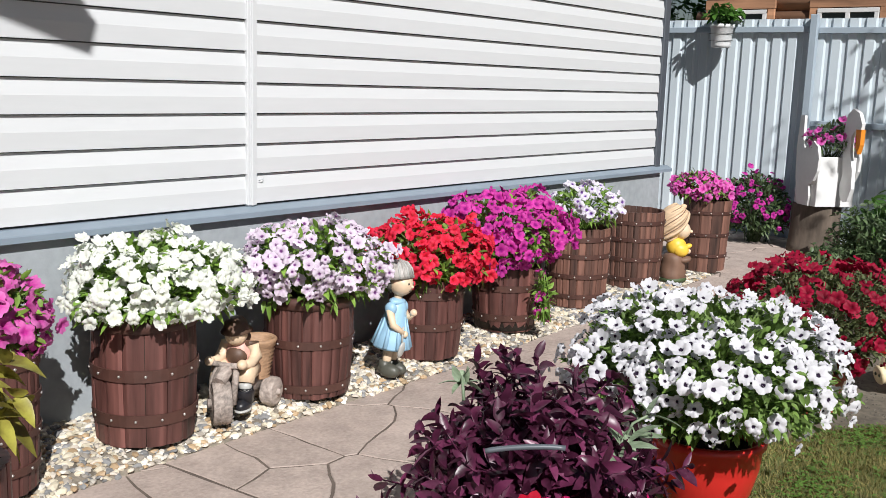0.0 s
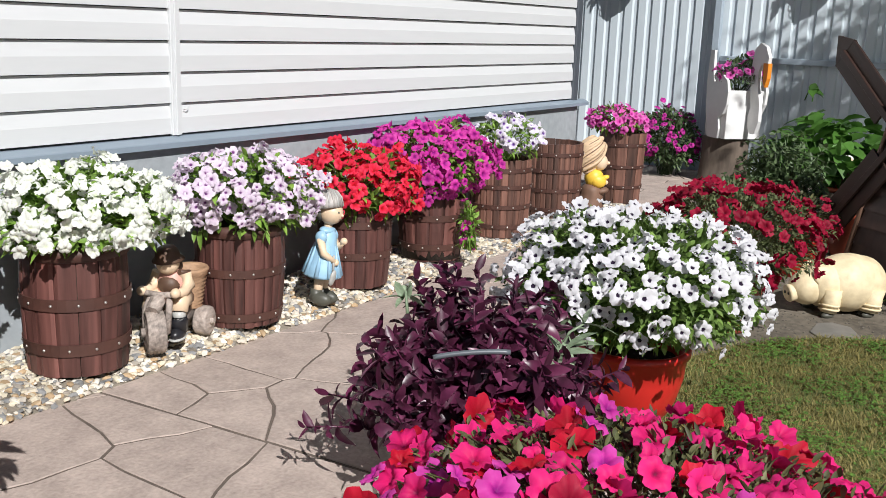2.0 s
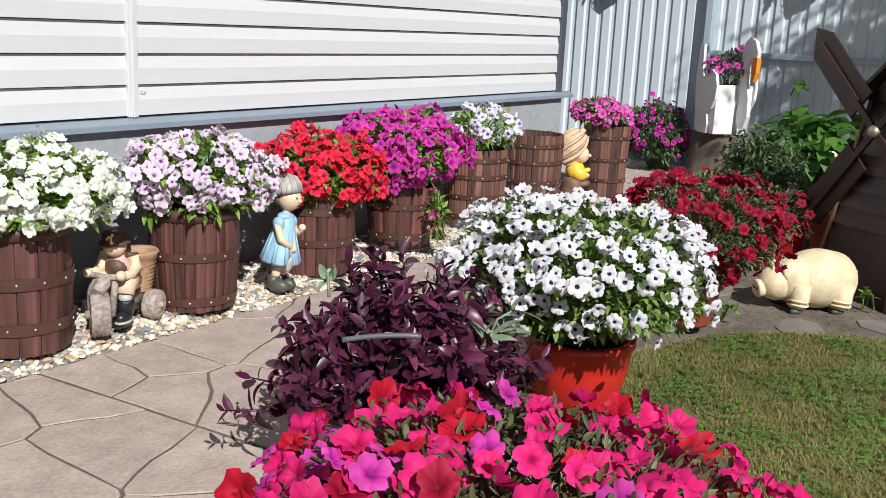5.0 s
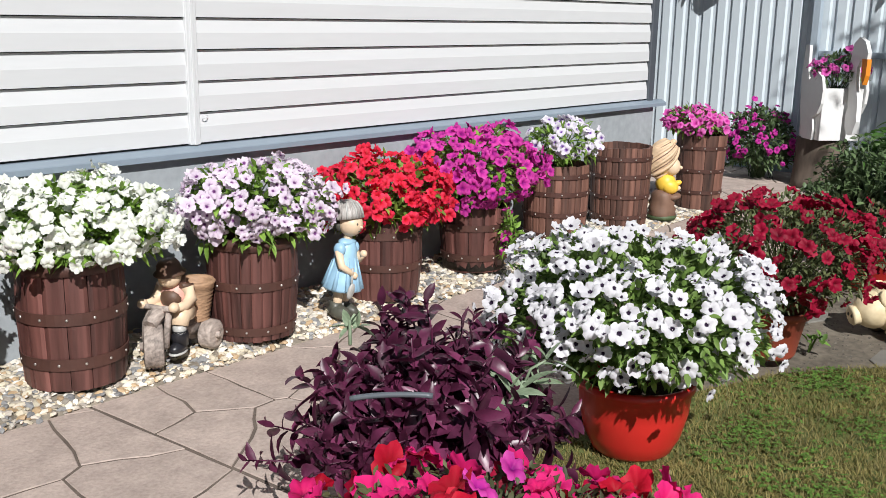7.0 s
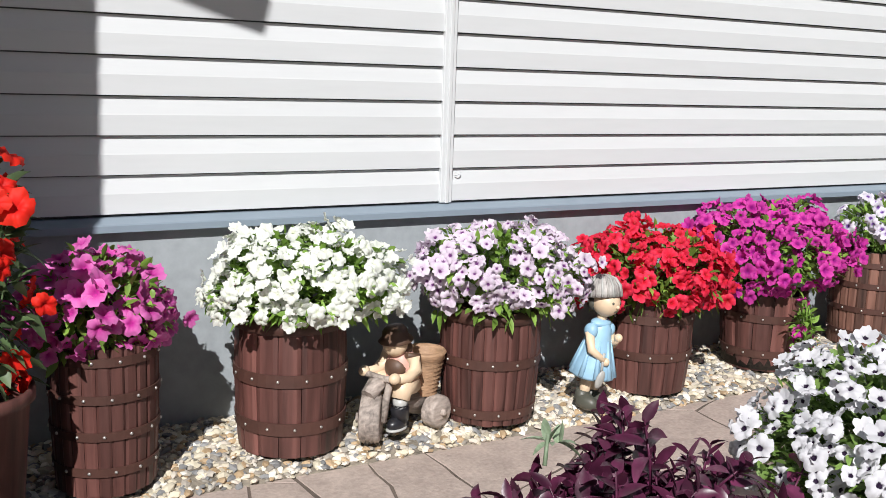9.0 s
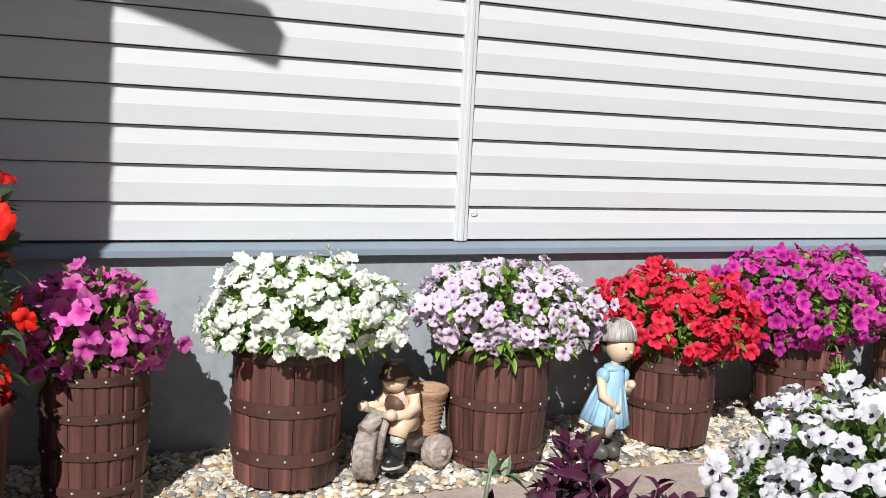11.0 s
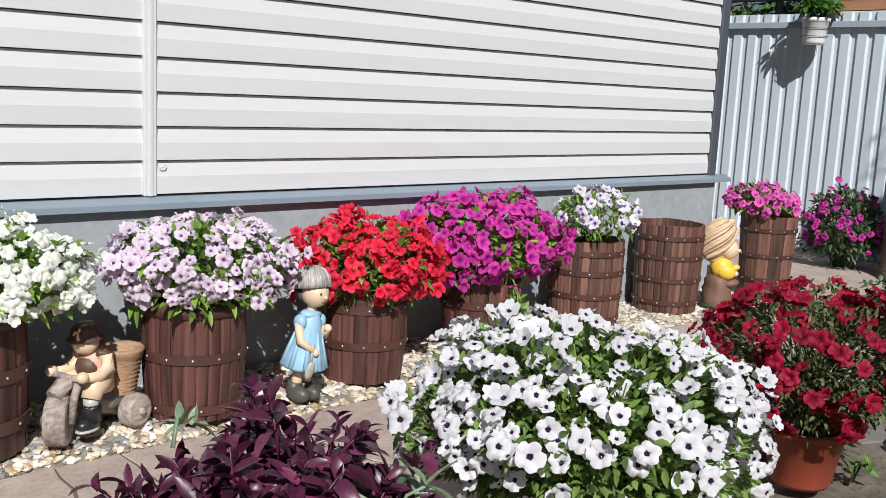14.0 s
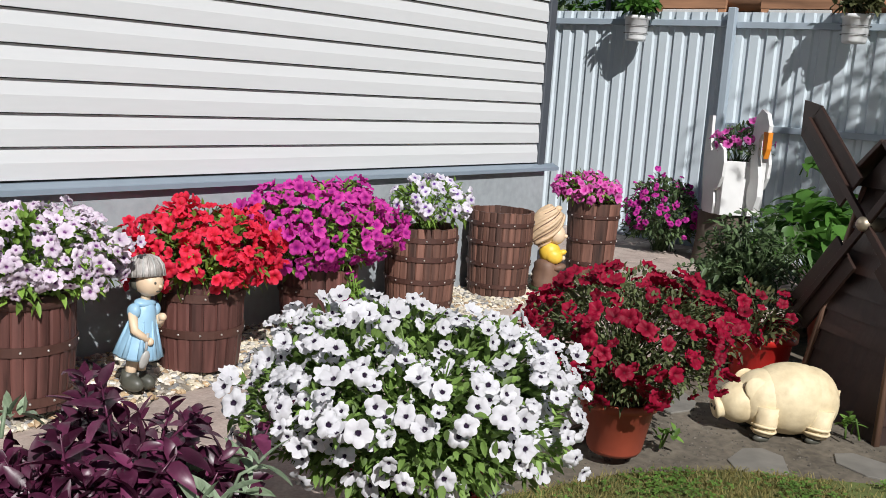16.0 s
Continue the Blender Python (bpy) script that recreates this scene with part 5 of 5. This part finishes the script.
# ---- coleus and begonia by the annex ----
barrel((-1.955, -1.40, 0.0), 0.15, 0.57, 20, (0.10, 0.26, 0.42), 9, "slim dark barrel of coleus standing on the path", mat="stave", bulge=0.03)
leafy("coleus", (-1.955, -1.40, 0.55), (0.02, -0.02, 0.13), (0.15, 0.14, 0.13), 60, "coleus", 0.080, 0.046, 71, "coleus with maroon and yellow-green toothed leaves", "coleus", whorl=3, wall=9, low=-0.4, droop=0.6)
pot((-1.76, -0.66, 0.036), [(0.02, 0.0), (0.11, 0.0), (0.12, 0.02), (0.15, 0.38), (0.165, 0.39), (0.165, 0.42), (0.15, 0.42), (0.13, 0.38), (0.10, 0.03), (0.02, 0.03)], "stave", "tall dark tub of red begonias in the annex's shade")
mound("begonia", (-1.78, -0.66, 0.42), (0.02, 0, 0.35), (0.17, 0.19, 0.36), 40, P_BEGONIA, 0.08, 72, "bright red begonias on upright stems", "begonia", leaf_mat="leaf_dark", leaves=380, leaf_len=0.07, wall=9, low=-0.95, sparse=0.1)

# ---- unseen tree beyond the walk, added to shade the fence ----
tree = thing("tree", pose(4.05, -4.75, -0.045) @ Matrix.Diagonal((1.1, 1.1, 1.22, 1)), "unseen leafy tree behind the windmill, added to shade the fence", "tree")
bm = bmesh.new()
tube(bm, [(0, 0, 0), (0.03, 0.02, 1.2), (0.0, 0.05, 2.4), (0.05, 0.1, 3.6)], [0.13, 0.10, 0.08, 0.04], seg=12)
rnd = random.Random(77)
tips = []
for k in range(14):
    a = k * 2.4
    z = 1.9 + 0.12 * k
    e = Vector((math.cos(a) * rnd.uniform(0.6, 1.1), math.sin(a) * rnd.uniform(0.5, 0.9), z + rnd.uniform(0.4, 0.9)))
    tube(bm, [(0.02, 0.04, z), e * 0.5 + Vector((0, 0, z * 0.5)), e], [0.035, 0.022, 0.008], seg=6)
    tips += [e, e * 0.6 + Vector((0, 0, z * 0.4))]
part("trunk", bm, M["bark"], tree, smooth=True)
bm = bmesh.new()
for i in range(6000):
    c = rnd.choice(tips) + Vector((rnd.gauss(0, 0.2), rnd.gauss(0, 0.2), rnd.gauss(0, 0.16)))
    leaf(bm, c, Vector((rnd.gauss(0, 1), rnd.gauss(0, 1), rnd.gauss(-0.2, 0.6))), Vector((0, 0, 1)), rnd.uniform(0.06, 0.11), 0.045, 0.2, cols=2)
part("crown", bm, M["leaf_dark"], tree, smooth=True)

# ---- log house beyond the fence ----
house = thing("log_house", pose(10.58, 0.07, -0.045), "weathered log house with white window frames beyond the fence", "house")
bm = bmesh.new()
box(bm, (0.2, 12.4, 4.7), pose(0.26, -3.4, 2.35))
part("wall", bm, M["log"], house)
log_bm = bmesh.new()
lathe(log_bm, [(0.11, -6.2), (0.115, -3), (0.11, 0), (0.116, 3), (0.11, 6.2)], 14, m=pose(0, 0, 0, 90, 0, 0), wobble=0.01)
LOG = mesh_of(log_bm, M["log"], True)
for k in range(22):
    part("log", LOG, None, house, at=pose(0.12, -3.4 + (0.12 if k % 2 else -0.02), 0.12 + 0.205 * k))
bm = bmesh.new()
box(bm, (5.0, 13.2, 0.12), pose(2.35, -3.6, 5.35, 0, -22, 0))
part("roof", bm, M["corner_grey"], house)
for y in (2.26, 0.80, -0.75):
    bm = bmesh.new()
    for yy in (-0.36, 0.0, 0.36):
        box(bm, (0.06, 0.055, 1.1), pose(-0.02, y + yy, 1.93), 0.004)
    for zz in (1.40, 2.46):
        box(bm, (0.06, 0.775, 0.055), pose(-0.022, y, zz), 0.004)
    win = part("window", bm, M["white_paint"], house, "white-framed window")
    bm = bmesh.new()
    box(bm, (0.01, 0.70, 1.04), pose(-0.005, y, 1.93))
    part("pane", bm, M["glass"], win)
    for s in (-1, 1):
        bm = bmesh.new()
        box(bm, (0.04, 0.10, 1.25), pose(-0.015, y + s * 0.445, 1.93), 0.004)
        part("casing", bm, M["log"], win)
    bm = bmesh.new()
    box(bm, (0.05, 1.0, 0.12), pose(-0.015, y, 2.56), 0.004)
    part("lintel", bm, M["log"], win)

# ---- yard left of the log house ----
sign = thing("sign_board", pose(11.45, 5.17, -0.045, 0, 0, 4), "long dark sign board with white letters beyond the fence", "sign")
bm = bmesh.new()
box(bm, (0.08, 2.6, 0.31), pose(0, 0, 2.91), 0.01)
part("board", bm, M["boot_black"], sign)
for y in (-1.0, 0.0, 1.0):
    bm = bmesh.new()
    box(bm, (0.06, 0.06, 2.76), pose(0.06, y, 1.38), 0.005)
    part("post", bm, M["corner_grey"], sign)
text = bpy.data.curves.new("letters", 'FONT')
text.body, text.size, text.extrude, text.offset = "IC", 0.165, 0.004, 0.006
text.materials.append(M["white_paint"])
letters = tagged(new("lettering", text), "white painted capital letters")
letters.parent = sign
letters.matrix_basis = Matrix.Translation((-0.046, -0.28, 2.885)) @ Matrix(((0, 0, -1, 0), (-1, 0, 0, 0), (0, 1, 0, 0), (0, 0, 0, 1)))
for k, (x, y, r) in enumerate(((13.0, 4.6, 1.42), (13.1, 8.0, 1.5), (13.0, 6.3, 1.45))):
    leafy("bush", (x, y, -0.04), (0, 0, r * 1.15), (r, r, r * 1.05), 1500, "leaf_dark" if k else "leaf_bright", 0.16, 0.09, 80 + k, "leafy green bush in the yard beyond the fence", "bush", whorl=2, wall=99, low=-0.9)

# ---- paving slabs and pebbles ----
# the cast joint between terrace and path runs a little askew
def seam(y):
    return -0.822 - 0.079 * (y + 0.60)


paved([(seam(-1.80) + 0.003, -1.80), (3.86, -1.80), (3.86, -0.535), (seam(-0.535) + 0.003, -0.535)], -0.1, 3.86, -1.80, -0.535, 0.56, 3, pavement,
      ((-0.72, -0.70), (-0.475, -0.745), (-0.63, -1.03), (-0.19, -0.72), (-0.50, -1.19), (0.02, -1.05)))
paved(plot(3.865, 5.72, -1.80, 1.1), 3.86, 5.72, -1.80, 1.1, 0.5, 6, pavement)
paved([(-2.35, -3.1), (seam(-3.1) - 0.003, -3.1), (seam(-0.535) - 0.003, -0.535), (-2.35, -0.535)], -2.35, -0.8, -3.1, -0.535, 0.54, 4, pavement,
      ((-0.90, -0.86), (-1.22, -0.76), (-1.0, -1.17), (-1.36, -1.16), (-0.88, -1.52)))
paved(plot(-6.0, -2.355, -6.8, -0.535), -6.0, -2.35, -6.8, -0.535, 0.6, 7, pavement)
paved(plot(-2.35, -0.30, -6.8, -3.105), -2.35, -0.30, -6.8, -3.1, 0.6, 9, pavement)
paved([(seam(-3.1) + 0.003, -3.1), (-0.30, -3.1), (-0.30, -1.805), (seam(-1.805) + 0.003, -1.805)], -0.75, -0.30, -3.1, -1.80, 0.46, 10, pavement)

bm = bmesh.new()
rows = []
for y, z in ((-0.56, -0.03), (-0.54, 0.004), (-0.50, 0.022), (-0.44, 0.036), (0.0, 0.036)):
    rows.append([bm.verts.new((x, y, z)) for x in (-6.0, -2.0, 1.0, 4.1)])
for a, b in zip(rows, rows[1:]):
    for k in range(3):
        bm.faces.new((a[k], a[k + 1], b[k + 1], b[k]))
gravel = solid("gravel_bed", bm, M["grit"], "bed of pale pebbles along the house wall", kind="structure")


def pebble_mesh(seed):
    rnd = random.Random(seed)
    bm = bmesh.new()
    bmesh.ops.create_icosphere(bm, subdivisions=1, radius=1.0)
    for v in bm.verts:
        v.co *= 1 + 0.55 * noise.noise(v.co * 1.3 + Vector((seed * 5.1, 0, 0)))
    return bm


def bed(y):
    return 0.036 if y > -0.44 else 0.036 - (-0.44 - y) * 0.30


PEB = [M["pebble"]]
for nm, col in (("cream pebble", (0.58, 0.52, 0.40)), ("white pebble", (0.70, 0.66, 0.58)), ("grey pebble", (0.22, 0.22, 0.22)), ("tan pebble", (0.42, 0.30, 0.18))):
    PEB.append(shader(nm, col, 0.6, grain=30, vary=0.2, bump=0.2, per="island", per_amount=0.25))
weights = [0.26, 0.28, 0.14, 0.19, 0.13]
rnd = random.Random(99)
near = []
for mi in range(5):
    for k in range(3):
        near.append((mi, mesh_of(pebble_mesh(mi * 3 + k), PEB[mi], False)))
spots = []
for i in range(13500):
    x, y = rnd.uniform(-2.2, 4.1), rnd.uniform(-0.545, -0.02)
    if x < -1.75 and rnd.random() < 0.6:
        continue
    s = rnd.uniform(0.006, 0.0175)
    spots.append((x, y, bed(y) + rnd.uniform(-0.004, 0.010), s))
for x, y, z, s in [p for p in spots if -0.7 < p[0] < 0.7 and p[1] < -0.44][:300]:
    me = rnd.choices([m for _, m in near], [weights[i] / 3 for i, _ in near])[0]
    part("pebble", me, None, gravel, at=pose(x, y, z, rnd.uniform(-25, 25), rnd.uniform(-25, 25), rnd.uniform(0, 360)) @ Matrix.Diagonal((s * 1.35, s, s * 0.62, 1)))
base = pebble_mesh(3)
bv = [v.co.copy() for v in base.verts]
bf = [[v.index for v in f.verts] for f in base.faces]
base.free()
vs, fs, mi = [], [], []
used = 0
for x, y, z, s in spots:
    if -0.7 < x < 0.7 and y < -0.44 and used < 300:
        used += 1
        continue
    m = pose(x, y, z, rnd.uniform(-25, 25), rnd.uniform(-25, 25), rnd.uniform(0, 360)) @ Matrix.Diagonal((s * rnd.uniform(1.1, 1.6), s, s * 0.62, 1))
    k = len(vs)
    vs += [tuple(m @ c) for c in bv]
    fs += [[k + q for q in f] for f in bf]
    mi += [rnd.choices(range(5), weights)[0]] * len(bf)
me = bpy.data.meshes.new("pebbles")
me.from_pydata(vs, [], fs)
for m in PEB:
    me.materials.append(m)
me.polygons.foreach_set("material_index", mi)
tagged(part("gravel", me, None, gravel), "cream, white and grey rounded pebbles", kind="stuff")
